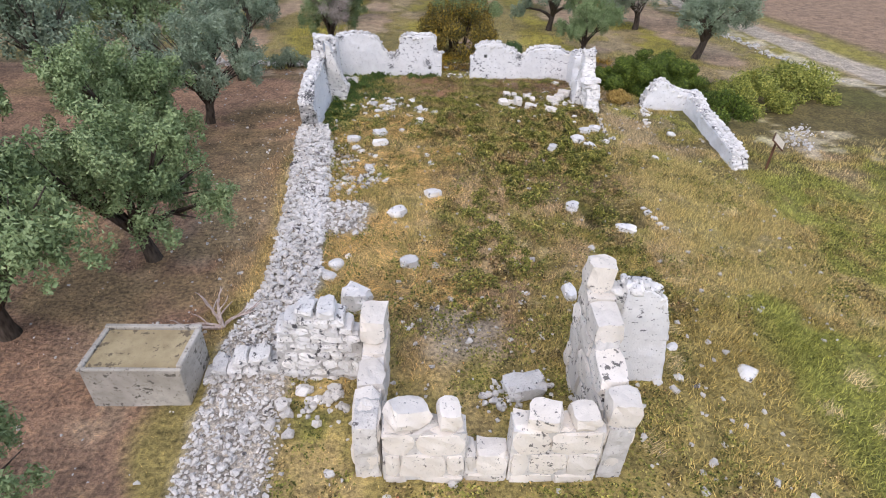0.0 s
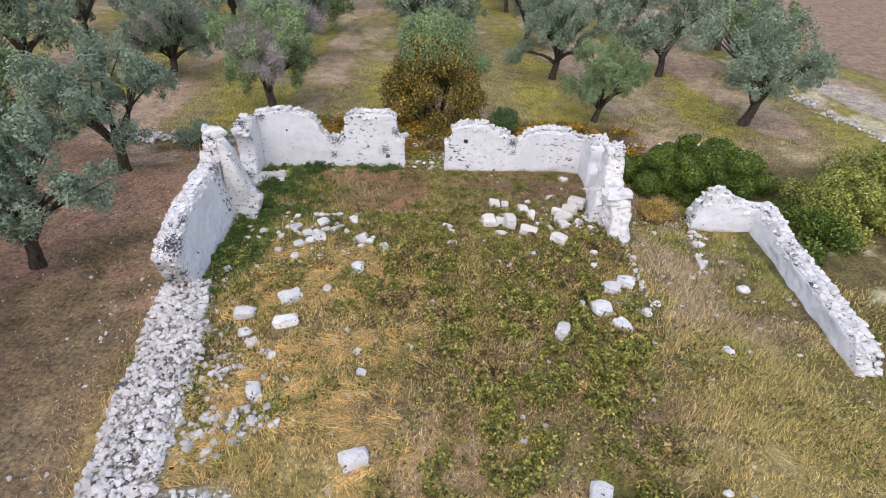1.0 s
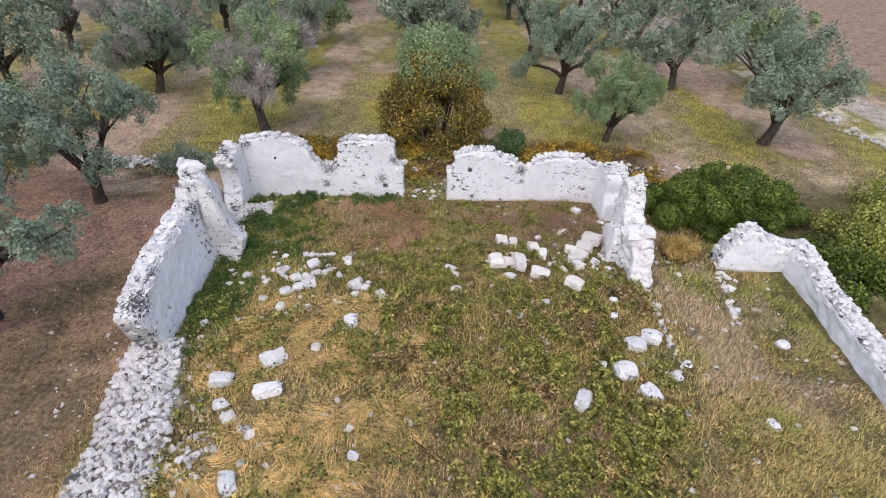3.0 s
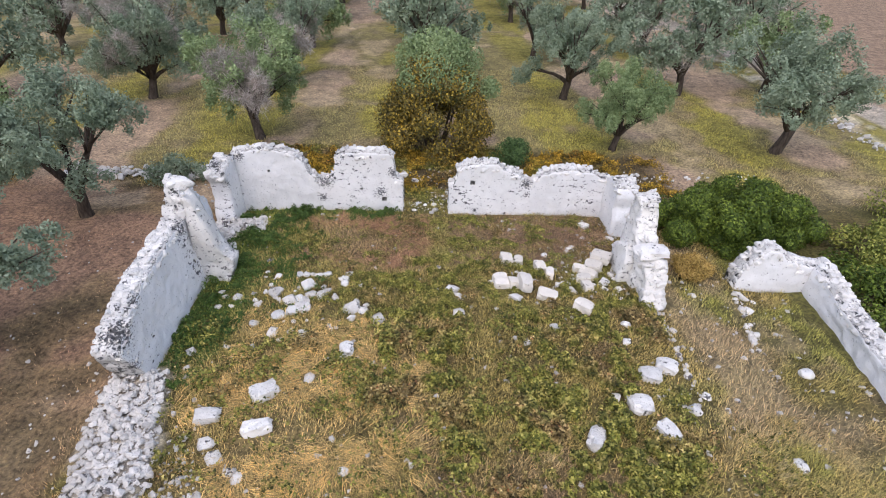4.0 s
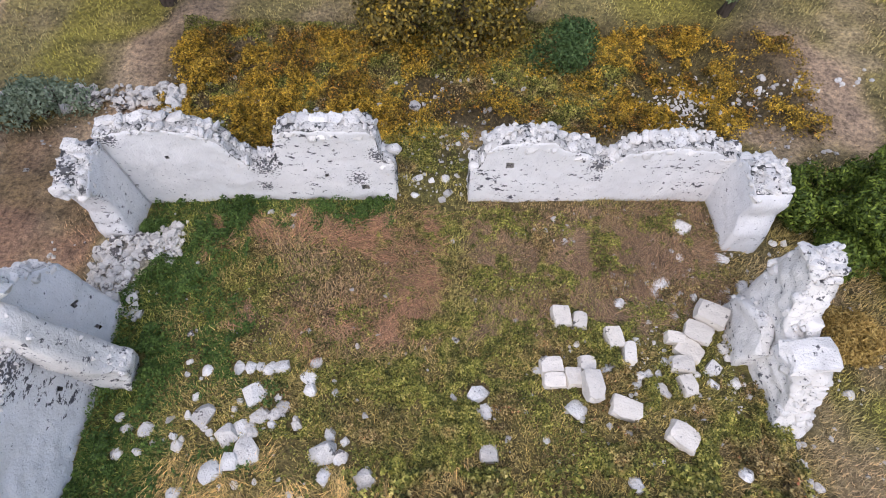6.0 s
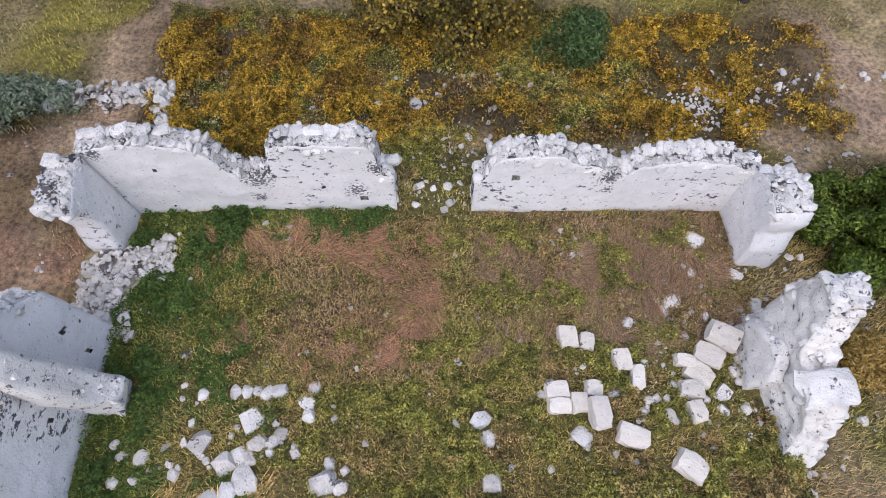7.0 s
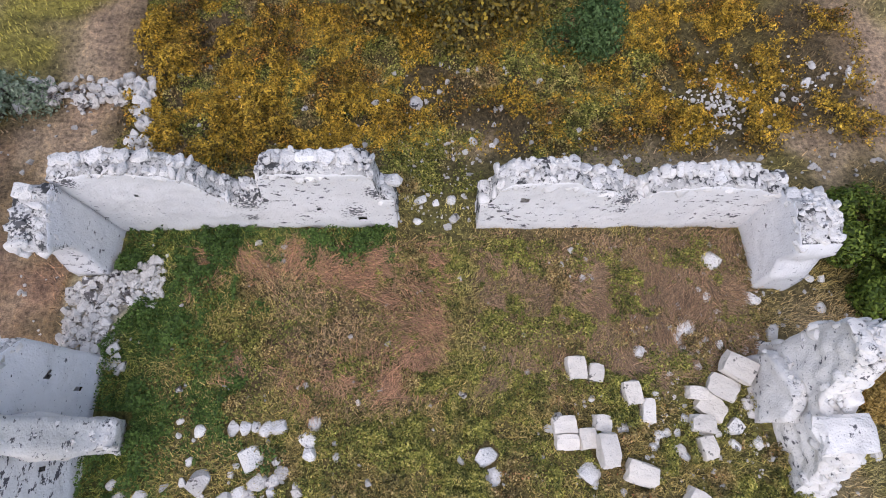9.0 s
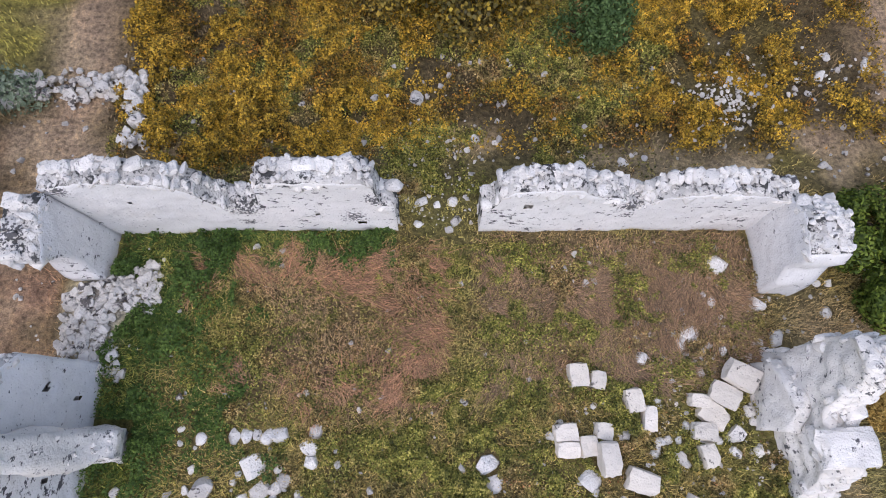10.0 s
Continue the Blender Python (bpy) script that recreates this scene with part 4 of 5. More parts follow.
stone_row("stone_pile", "pale stones spilt on the verge", 12.3, 16.6, 13.6, 18.2, 0.7, 110, 0.065, 48, 0.03)
stone_row("road_verge", "pale stones along the road", 17.6, 33.5, 18.9, 24.5, 0.7, 150, 0.13, 49, 0.06)
stone_row("stone_pile", "crumbled pale masonry heaped inside the apse", 1.2, 6.0, 2.1, 6.5, 0.5, 80, 0.11, 50, 0.1)
stone_row("stone_pile", "broken stones below the end wall", -2.6, 5.6, -1.3, 6.2, 0.5, 50, 0.2, 51, 0.05)


# ---------------------------------------------------------------- cistern hut, dead branch, sign
def hut():
    ob = tagged(new("cistern_hut"), "low rendered cistern hut with a lichened flat roof", "hut")
    z0, x0, x1, y0, y1, zt = -0.5, -5.3, -3.74, 5.98, 6.97, 0.72
    def slab(name, ax, bx, ay, by, az, bz, mat, label=""):
        part(name, bm_mesh(name, box_bm(bx - ax, by - ay, bz - az, 0.015, 0.006, random.Random(int(ax * 7 + by * 13))), mat), ob, label, pose((ax + bx) / 2, (ay + by) / 2, (az + bz) / 2))
    slab("body", x0, x1, y0, y1, z0, zt, CONCRETE)
    slab("roof", x0 + 0.07, x1 - 0.07, y0 + 0.07, y1 - 0.07, zt, zt + 0.035, ROOF, "yellow-brown lichened screed roof")
    slab("parapet", x0 - 0.02, x1 + 0.02, y1 - 0.07, y1 + 0.02, zt, zt + 0.09, CONCRETE)
    slab("parapet", x0 - 0.02, x1 + 0.02, y0 - 0.02, y0 + 0.05, zt, zt + 0.05, CONCRETE)
    slab("parapet", x0 - 0.02, x0 + 0.07, y0 + 0.052, y1 - 0.072, zt, zt + 0.07, CONCRETE)
    slab("parapet", x1 - 0.07, x1 + 0.02, y0 + 0.052, y1 - 0.072, zt, zt + 0.08, CONCRETE)


hut()


def tube(bm, pts, radii, sides=6):
    """A tapered tube through points."""
    rings = []
    for i, p in enumerate(pts):
        d = (pts[min(i + 1, len(pts) - 1)] - pts[max(i - 1, 0)]).normalized()
        u = d.orthogonal().normalized()
        w = d.cross(u)
        rings.append([bm.verts.new(p + (u * math.cos(a) + w * math.sin(a)) * radii[i]) for a in [2 * math.pi * k / sides for k in range(sides)]])
    for A, B in zip(rings, rings[1:]):
        for k in range(sides):
            bm.faces.new((A[k], A[(k + 1) % sides], B[(k + 1) % sides], B[k]))
    bm.faces.new(rings[0][::-1])
    bm.faces.new(rings[-1])


def crooked(p, d, n, step_len, r, bend=0.35, lift=0.0):
    pts = [p.copy()]
    for _ in range(n):
        d = (d + Vector((r.uniform(-bend, bend), r.uniform(-bend, bend), r.uniform(-bend, bend) + lift))).normalized()
        pts.append(pts[-1] + d * step_len)
    return pts, d


def dead_branch(x, y):
    r = random.Random(9)
    ob = tagged(new("dead_branch"), "bleached bare dead branch lying by the hut", "branch")
    root = Vector((x, y, gz(x, y) + 0.02))

    def limb(name, parent, pts, radii, sides):
        bm = bmesh.new()
        tube(bm, pts, radii, sides)
        return part(name, bm_mesh(name, bm, BLEACHED), parent)

    for az, up, ln in ((160, 0.25, 0.16), (200, 0.12, 0.2), (100, 0.7, 0.12), (60, 0.6, 0.11), (140, 0.6, 0.13)):
        d = Vector((math.cos(radians(az)), math.sin(radians(az)), up)).normalized()
        pts, dd = crooked(root, d, 6, ln, r, 0.22)
        bough = limb("bough", ob, pts, [0.042 * (1 - 0.12 * i) for i in range(7)], 5)
        for i in (2, 3, 4, 5):
            q, _ = crooked(pts[i], (dd + Vector((r.uniform(-1, 1), r.uniform(-1, 1), r.uniform(0, 0.9)))).normalized(), 4, 0.09, r, 0.3)
            limb("twig", bough, q, [0.02, 0.017, 0.014, 0.01, 0.006], 4)


dead_branch(-3.75, 7.75)


def info_sign(x, y):
    ob = tagged(new("info_sign"), "small wooden lectern sign with a printed panel", "sign")
    z = gz(x, y)
    ob.matrix_basis = pose(x, y, z, 0, 0, 55)
    for dx in (-0.26, 0.26):
        part("post", bm_mesh("post", box_bm(0.07, 0.07, 0.85, 0.008), TIMBER), ob, "stained timber post", pose(dx, 0.0, 0.4))
    part("board", bm_mesh("board", box_bm(0.7, 0.45, 0.035, 0.006), TIMBER), ob, "stained timber board", pose(0, -0.06, 0.84, 38, 0, 0))
    part("panel", bm_mesh("panel", box_bm(0.62, 0.38, 0.008, 0.002), PANEL), ob, "pale printed panel", pose(0, -0.073, 0.86, 38, 0, 0))


info_sign(10.5, 14.95)


# ---------------------------------------------------------------- trees and shrubs
def leaf_quads(centres, normals, length, width, seed):
    """Leaf-shaped quads (pointed at both ends) scattered on centres, roughly facing along normals."""
    g = np.random.default_rng(seed)
    n = len(centres)
    nor = normals + g.normal(0, 0.55, (n, 3))
    nor /= np.linalg.norm(nor, axis=1, keepdims=True) + 1e-9
    u = np.cross(nor, g.normal(0, 1, (n, 3)))
    u /= np.linalg.norm(u, axis=1, keepdims=True) + 1e-9
    v = np.cross(nor, u)
    L, W = length * g.uniform(0.6, 1.3, (n, 1)), width * g.uniform(0.7, 1.3, (n, 1))
    return np.stack([centres - u * L / 2, centres - v * W / 2 + u * L * 0.08, centres + u * L / 2, centres + v * W / 2 + u * L * 0.08], 1)


def leaf_tris(centres, normals, length, width, seed):
    """Narrow pointed leaves as single triangles."""
    q = leaf_quads(centres, normals, length, width, seed)
    return np.stack([q[:, 0] + (q[:, 1] - q[:, 3]) * 0.5, q[:, 0] - (q[:, 1] - q[:, 3]) * 0.5, q[:, 2]], 1)


def lobes_points(lobes, n, seed, shell=0.55, skip=0.25):
    """Points and outward normals in the outer part of a cluster of ellipsoids, with gaps."""
    g = np.random.default_rng(seed)
    lob = np.array(lobes, float)
    area = (lob[:, 3] * lob[:, 4]) ** 1.0
    pick = g.choice(len(lob), n, p=area / area.sum())
    d = g.normal(0, 1, (n, 3))
    d /= np.linalg.norm(d, axis=1, keepdims=True)
    rad = (1 - shell * g.random((n, 1)) ** 1.6)
    lump = 0.82 + 0.36 * vnoise(d[:, 0] * 2 + pick * 3.1 + d[:, 2], d[:, 1] * 2 - d[:, 2] * 1.3, 0.55, seed)[:, None]
    size = np.stack([lob[pick, 3], lob[pick, 3], lob[pick, 4]], 1)
    p = lob[pick, :3] + d * rad * lump * size
    gap = vnoise(p[:, 0] + p[:, 2] * 0.7, p[:, 1] - p[:, 2] * 0.6, 0.45, seed + 5)
    keep = gap > skip
    return p[keep], d[keep]


def olive_parts(seed, R, H, leaves, leaf, grey=0.0):
    """Meshes of one olive tree, its foot at the origin: trunk with limbs, crown, and dead twigs where there are some."""
    r = random.Random(seed)
    bm = bmesh.new()
    lean = Vector((r.uniform(-0.25, 0.25), r.uniform(-0.25, 0.25), 1)).normalized()
    trunk, d = crooked(Vector((0, 0, -0.25)), lean, 5, H * 0.052 + 0.04, r, 0.17, 0.2)
    tube(bm, trunk, [0.26, 0.19, 0.16, 0.145, 0.14, 0.13], 9)
    lobes = []
    nl = 9 + seed % 3
    for i in range(nl):
        az = 2 * math.pi * (i + r.uniform(-0.3, 0.3)) / nl
        out = r.uniform(0.4, 0.85) * R
        up = r.uniform(0.36, 0.9) * H * (1.08 - 0.32 * (out / R) ** 2)
        end = Vector((math.cos(az) * out, math.sin(az) * out, up))
        a = trunk[-1 if i % 2 else -2]
        midp = (a + end) / 2 + Vector((r.uniform(-0.15, 0.15), r.uniform(-0.15, 0.15), 0.12))
        tube(bm, [a, (a + midp) / 2 + Vector((0, 0, 0.05)), midp, end], [0.1, 0.08, 0.06, 0.02], 6)
        for k in range(3):
            e2 = end + Vector((r.uniform(-1, 1), r.uniform(-1, 1), r.uniform(-0.3, 0.8))) * (0.3 * R)
            tube(bm, [midp, (midp + e2) / 2, e2], [0.035, 0.025, 0.008], 4)
        s = r.uniform(0.25, 0.42) * R
        lobes.append((*end, s, s * r.uniform(0.7, 0.95)))
        if r.random() < 0.6:
            s2 = r.uniform(0.2, 0.3) * R
            lobes.append((*(end * 1.0 + Vector((math.cos(az + 0.7) * s, math.sin(az + 0.7) * s, r.uniform(-0.5, 0.3) * s))), s2, s2))
    lobes.append((r.uniform(-0.2, 0.2) * R, r.uniform(-0.2, 0.2) * R, H * 0.84, 0.42 * R, 0.34 * R))
    for i in range(5):
        az = 2 * math.pi * (i + r.random()) / 5
        lobes.append((math.cos(az) * 0.33 * R, math.sin(az) * 0.33 * R, r.uniform(0.45, 0.66) * H, 0.36 * R, 0.3 * R))
    wood = bm_mesh("trunk", bm, BARK)
    wood.shade_smooth()
    gone = lobes[::3] if grey else []
    if grey >= 1:
        gone = [q for q in lobes if q[1] < -0.1 * R and q[2] < 0.74 * H][::2] + lobes[:2]
    kept = [q for q in lobes if q not in gone] if grey else lobes
    tufts = []
    for q in kept:
        tufts.append((q[0], q[1], q[2], q[3] * 0.62, q[4] * 0.62))
        for k in range(9):
            v = Vector((r.gauss(0, 1), r.gauss(0, 1), r.gauss(0.35, 0.8))).normalized()
            s = q[3] * r.uniform(0.24, 0.46)
            tufts.append((q[0] + v.x * q[3] * 0.86, q[1] + v.y * q[3] * 0.86, q[2] + v.z * q[4] * 0.95, s, s * r.uniform(0.9, 1.6)))
    p, d = lobes_points(tufts, leaves, seed, 0.75, 0.3)
    crown = fast_mesh("crown", leaf_tris(p, d * 0.8 + np.array([0.0, 0.0, 0.3]), leaf, leaf * 0.5, seed), 3, OLIVE if seed % 4 else OLIVE_FRESH)
    twigs = None
    if grey:
        sprays = []
        for q in gone:
            for k in range(10):
                v = Vector((r.gauss(0, 1), r.gauss(0, 1), r.gauss(0.2, 0.8))).normalized()
                s = q[3] * r.uniform(0.25, 0.5)
                sprays.append((q[0] + v.x * q[3] * 0.8, q[1] + v.y * q[3] * 0.8, q[2] + v.z * q[4] * 0.9, s, s))
        p, d = lobes_points(sprays, int(leaves * grey * 0.5), seed + 1, 0.9, 0.34)
        g = np.random.default_rng(seed)
        out = d + g.normal(0, 0.8, d.shape)
        side = np.cross(out, g.normal(0, 1, d.shape))
        side *= 0.006 / (np.linalg.norm(side, axis=1, keepdims=True) + 1e-9)
        p = p - d * 0.05
        twigs = fast_mesh("dead_bough", np.stack([p + side, p - side, p + out * g.uniform(0.06, 0.2, (len(p), 1))], 1), 3, DRY_TWIGS)
    return wood, crown, twigs


OLIVES = [olive_parts(1, 1.9, 3.7, 42000, 0.09), olive_parts(2, 1.9, 3.7, 42000, 0.09, 0.7), olive_parts(3, 2.0, 3.8, 42000, 0.09), olive_parts(4, 1.8, 3.6, 42000, 0.09), olive_parts(5, 1.9, 3.7, 42000, 0.09, 0.8), olive_parts(8, 1.9, 3.7, 42000, 0.09, 1.0)]
FAR_OLIVES = [olive_parts(11, 2.0, 3.9, 13500, 0.145), olive_parts(12, 2.0, 3.9, 13500, 0.145, 0.4), olive_parts(13, 2.0, 3.8, 13500, 0.145), olive_parts(15, 2.1, 4.0, 13500, 0.145, 0.4)]


def olive_tree(x, y, kind, scale=1.0, turn=0, high=1.0, label="grey-green olive tree with a gnarled trunk", group="olive grove"):
    wood, crown, twigs = kind
    ob = tagged(new("olive_tree"), label, "tree", group)
    ob.matrix_basis = pose(x, y, gz(x, y), 0, 0, turn) @ Matrix.Diagonal((scale, scale, scale * high, 1))
    part("trunk", wood, ob)
    part("crown", crown, ob)
    if twigs:
        part("dead_bough", twigs, ob, "grey leafless twigs")
    return ob


GREYED = "olive tree with grey dead boughs among its leaves"
olive_tree(-7.6, 22.65, OLIVES[0], 0.98, 140)
olive_tree(-7.3, 17.8, OLIVES[2], 0.95, 130)
olive_tree(-7.7, 13.6, OLIVES[3], 1.05, 210)
olive_tree(-5.9, 10.0, OLIVES[3], 0.98, 300)
olive_tree(-7.6, 7.6, OLIVES[3], 1.05, 60)
olive_tree(-5.9, 3.4, OLIVES[3], 0.8, 15)
olive_tree(-4.5, 28.2, OLIVES[5], 1.03, 10, label=GREYED)
olive_tree(7.7, 27.9, OLIVES[3], 0.74, 80, 1.12)
olive_tree(13.7, 28.1, OLIVES[2], 1.2, 120, 0.95)
olive_tree(7.1, 33.3, OLIVES[0], 1.02, 170)
olive_tree(-10.0, 32.3, OLIVES[4], 1.05, 40, label=GREYED)
olive_tree(-4.9, 34.8, OLIVES[1], 1.05, 300, label=GREYED)
rt = random.Random(31)
for x, y in ((-16.0, 32.3), (-12.9, 25.0), (-13.0, 19.6), (-12.8, 14.0), (-12.5, 8.6), (-17.8, 22.0), (-18, 27.5), (-17, 38.5), (-12.3, 37.5), (-18, 15), (1.3, 36.3), (1.0, 43.5), (7.0, 40.4),
             (13.3, 41.8), (12.6, 34.6), (-5.2, 41.6), (-10.8, 44), (-17, 45), (18.3, 40.5), (17.0, 35.2)):
    kind = rt.choice(FAR_OLIVES)
    olive_tree(x, y, kind, rt.uniform(0.95, 1.15), rt.uniform(0, 360), label=GREYED if kind[2] else "grey-green olive tree in the far grove")
for row in range(3):
    for col in range(-4, 4):
        x, y = 1.3 + col * 6.1 + rt.uniform(-0.7, 0.7), 49.5 + row * 6.3 + rt.uniform(-0.7, 0.7)
        kind = rt.choice(FAR_OLIVES)
        olive_tree(x, y, kind, rt.uniform(0.95, 1.15), rt.uniform(0, 360), label=GREYED if kind[2] else "grey-green olive tree in the far grove")


def shrub(name, label, x, y, lobes, n, leaf, mat, seed, shell=0.5, skip=0.22, aspect=0.5, category="bush", face=0.7):
    """A bush: short stems and a crown of leaves over lobes given about its foot."""
    r = random.Random(seed)
    ob = tagged(new(name), label, category)
    ob.matrix_basis = pose(x, y, gz(x, y))
    for q in lobes[-9:]:
        bm = bmesh.new()
        end = Vector(q[:3])
        foot = Vector((q[0] * 0.35, q[1] * 0.35, -0.1))
        tube(bm, [foot, (foot + end) / 2 + Vector((r.uniform(-0.1, 0.1), r.uniform(-0.1, 0.1), 0)), end], [0.05, 0.035, 0.012], 5)
        part("stem", bm_mesh("stem", bm, BARK), ob)
    p, d = lobes_points(lobes, n, seed, shell, skip)
    keep = p[:, 2] > 0.0
    part("leaves", fast_mesh("leaves", leaf_quads(p[keep], d[keep] * face, leaf, leaf * aspect, seed), 4, mat), ob)
    return ob


def mound(rx, ry, h, count, size, seed):
    r = random.Random(seed)
    out = []
    for _ in range(count):
        a, q = r.uniform(0, 2 * math.pi), math.sqrt(r.random())
        s = size * r.uniform(0.7, 1.25)
        out.append((math.cos(a) * q * rx, math.sin(a) * q * ry, max(0.15, h * (1 - 0.65 * q * q) - s * 0.8), s, s * 0.85))
    return out


def dome(rx, ry, h, count, size, seed):
    """Lobes spread over the skin of a dome, with a few larger ones inside."""
    r = random.Random(seed)
    out = []
    for k in range(count):
        t, a = 1 - 0.95 * (k + 0.5) / count, k * 2.4 + r.uniform(-0.25, 0.25)
        q = math.sqrt(1 - t * t) * r.uniform(0.8, 1.12)
        s = size * r.uniform(0.7, 1.3)
        out.append((math.cos(a) * q * rx, math.sin(a) * q * ry, max(0.2, h * t * r.uniform(0.78, 1.12)), s, s * 0.9))
    return out


shrub("mastic_bush", "dense dark green mastic bush beside the wall", 9.15, 21.95, dome(1.3, 0.72, 1.05, 9, 0.5, 2) + dome(1.9, 1.1, 1.42, 17, 0.36, 3) + dome(2.05, 1.2, 1.62, 34, 0.19, 7) + [(-2.0, 0.25, 0.5, 0.36, 0.36), (-1.7, -0.5, 0.45, 0.32, 0.32), (-1.9, 0.8, 0.4, 0.34, 0.34)], 80000, 0.08, DARK_LEAF, 51, 0.42, 0.14, 0.42, face=1.3)
shrub("yellow_green_bush", "yellow-green leafy bush by the annex wall", 12.5, 20.5, mound(1.4, 1.4, 1.3, 26, 0.42, 4), 18000, 0.09, LIME_LEAF, 52)
shrub("mastic_bush", "dark green bush behind the annex wall", 11.0, 19.3, mound(0.8, 1.2, 1.0, 14, 0.42, 5), 9000, 0.085, DARK_LEAF, 53)
shrub("green_bush", "leafy green bush by the road", 15.6, 22.4, mound(1.8, 1.6, 1.3, 22, 0.5, 6), 14000, 0.1, LIME_LEAF, 54)
shrub("overgrown_tree", "olive crown over a mass of yellowing creeper", 1.5, 28.0, [(0, 0, 3.15, 0.95, 0.75), (-0.65, 0.2, 2.8, 0.75, 0.75), (0.7, 0.1, 2.8, 0.78, 0.75), (0.1, -0.6, 2.7, 0.8, 0.8), (-0.75, -0.6, 2.25, 0.5, 0.6), (0.75, -0.75, 2.3, 0.5, 0.55), (1.75, 0.0, 2.0, 0.4, 0.35)], 24000, 0.1, OLIVE_FRESH, 55, 0.6, 0.2, 0.42, "tree")
shrub("creeper", "yellowing creeper massed round the olive trunk", 1.5, 27.55, mound(1.55, 1.2, 3.25, 60, 0.54, 8) + [(-1.3, -0.6, 0.4, 0.5, 0.5), (0.2, -1.1, 0.35, 0.6, 0.5), (1.2, -0.7, 0.4, 0.55, 0.5)], 50000, 0.085, leaf_material("yellowing_creeper_leaves", [(0.0, (0.07, 0.06, 0.025)), (0.5, (0.18, 0.145, 0.04)), (0.8, (0.36, 0.26, 0.05)), (1.0, (0.6, 0.42, 0.06))]), 56, 0.6, 0.1, 0.7)
shrub("green_bush", "small bright green bush behind the wall", 4.0, 26.3, mound(0.55, 0.5, 1.0, 12, 0.34, 9), 7000, 0.07, leaf_material("bright_green_leaves", [(0.0, (0.03, 0.06, 0.02)), (0.5, (0.07, 0.13, 0.04)), (1.0, (0.14, 0.22, 0.08))]), 57)
shrub("thorn_bush", "low round golden-brown thorn bush between the walls", 7.3, 20.05, dome(0.36, 0.32, 0.42, 16, 0.17, 10), 9000, 0.07, leaf_material("dry_thorn_leaves", [(0.0, (0.18, 0.12, 0.035)), (0.5, (0.46, 0.31, 0.09)), (1.0, (0.66, 0.48, 0.17))]), 58, aspect=0.25)
shrub("green_bush", "grey-green scrub beneath the olives", -6.2, 24.9, mound(0.7, 0.5, 0.9, 10, 0.36, 12), 5000, 0.08, OLIVE, 60)


# ---------------------------------------------------------------- grass, weeds, fallen leaves
TAKEN = np.zeros((650, 700), bool)
TX, TY = np.meshgrid(np.arange(650) * 0.04 - 9.98, np.arange(700) * 0.04 + 0.02, indexing="ij")
for sx, sy, sr in LOOSE:
    TAKEN |= (TX - sx) ** 2 + (TY - sy) ** 2 < (sr * 0.85) ** 2


def blocked(x, y):
    """Where nothing grows: wall footprints and open rubble."""
    m = rubble_mask(x, y) > 0.45
    for x0, x1, y0, y1 in ((-4.1, 0.66, 22.62, 23.12), (1.82, 6.6, 22.6, 23.1), (-4.1, -3.44, 21.9, 23.1), (5.95, 6.55, 21.6, 23.1), (-3.95, -3.36, 16.6, 20.8), (-3.4, -2.83, 19.56, 20.02),
                           (5.98, 6.5, 18.75, 20.95), (5.6, 6.0, 19.48, 19.98), (8.1, 10.3, 19.6, 20.12), (9.3, 10.25, 14.7, 20.1), (-2.45, -0.5, 6.52, 7.0), (2.6, 4.2, 6.55, 7.02),
                           (-0.97, -0.53, 4.6, 7.0), (2.58, 3.06, 4.6, 7.05), (-0.97, 3.06, 4.6, 5.07), (-5.35, -3.7, 5.9, 7.0)):
        m |= (x > x0) & (x < x1) & (y > y0) & (y < y1)
    i, j = ((x + 10) / 0.04).astype(int), (y / 0.04).astype(int)
    on = (i >= 0) & (i < 650) & (j >= 0) & (j < 700)
    m[on] |= TAKEN[i[on], j[on]]
    return m


def grass(name, label, n, x0, x1, y0, y1, length, seed, width=0.011, keep_soil=0.12, mat=BLADE):
    """Blades of grass and straw in the colour of the cover they stand in, lying over in drifts."""
    g = np.random.default_rng(seed)
    x, y = g.uniform(x0, x1, n), g.uniform(y0, y1, n)
    thick = fbm(x, y, 0.6, 61)
    c = cover(x, y)
    soil = 1 - step(c[:, 1] / c[:, 0], 0.56, 0.66)
    stony = step(c[:, 2] / c[:, 0], 0.68, 0.85)
    keep = (g.random(n) < 0.25 + 1.1 * step(thick, 0.3, 0.6)) & (g.random(n) > (1 - keep_soil) * soil) & (g.random(n) > 0.92 * stony) & ~blocked(x, y)
    rim = np.minimum(np.minimum(x - x0, x1 - x), np.minimum(y - y0, y1 - y))
    bare = step(c[:, 2] / c[:, 0], 0.45, 0.495)
    keep &= (g.random(n) < step(rim + 1.5 * (thick - 0.5), 0.0, 2.0)) & (g.random(n) > 0.95 * bare)
    x, y, c, thick = x[keep], y[keep], c[keep], thick[keep]
    n = len(x)
    z = height(x, y)
    ang = 2 * math.pi * (2.2 * fbm(x, y, 1.3, 62)) + g.normal(0, 1.5, n)
    L = length * g.uniform(0.5, 1.5, n) * (0.6 + 0.9 * thick)
    lie = g.uniform(0.25, 1.0, n)
    tip = np.stack([x + np.cos(ang) * L * lie, y + np.sin(ang) * L * lie, z + L * np.sqrt(np.maximum(0.05, 1 - lie * lie)) * 0.8 + 0.01], 1)
    w = width * g.uniform(0.6, 1.6, n)
    sx, sy = -np.sin(ang) * w, np.cos(ang) * w
    a = np.stack([x + sx, y + sy, z - 0.01], 1)
    b = np.stack([x - sx, y - sy, z - 0.01], 1)
    tagged(new(name, fast_mesh(name, np.stack([a, b, tip], 1), 3, mat, c)), label, "grass", kind="stuff")


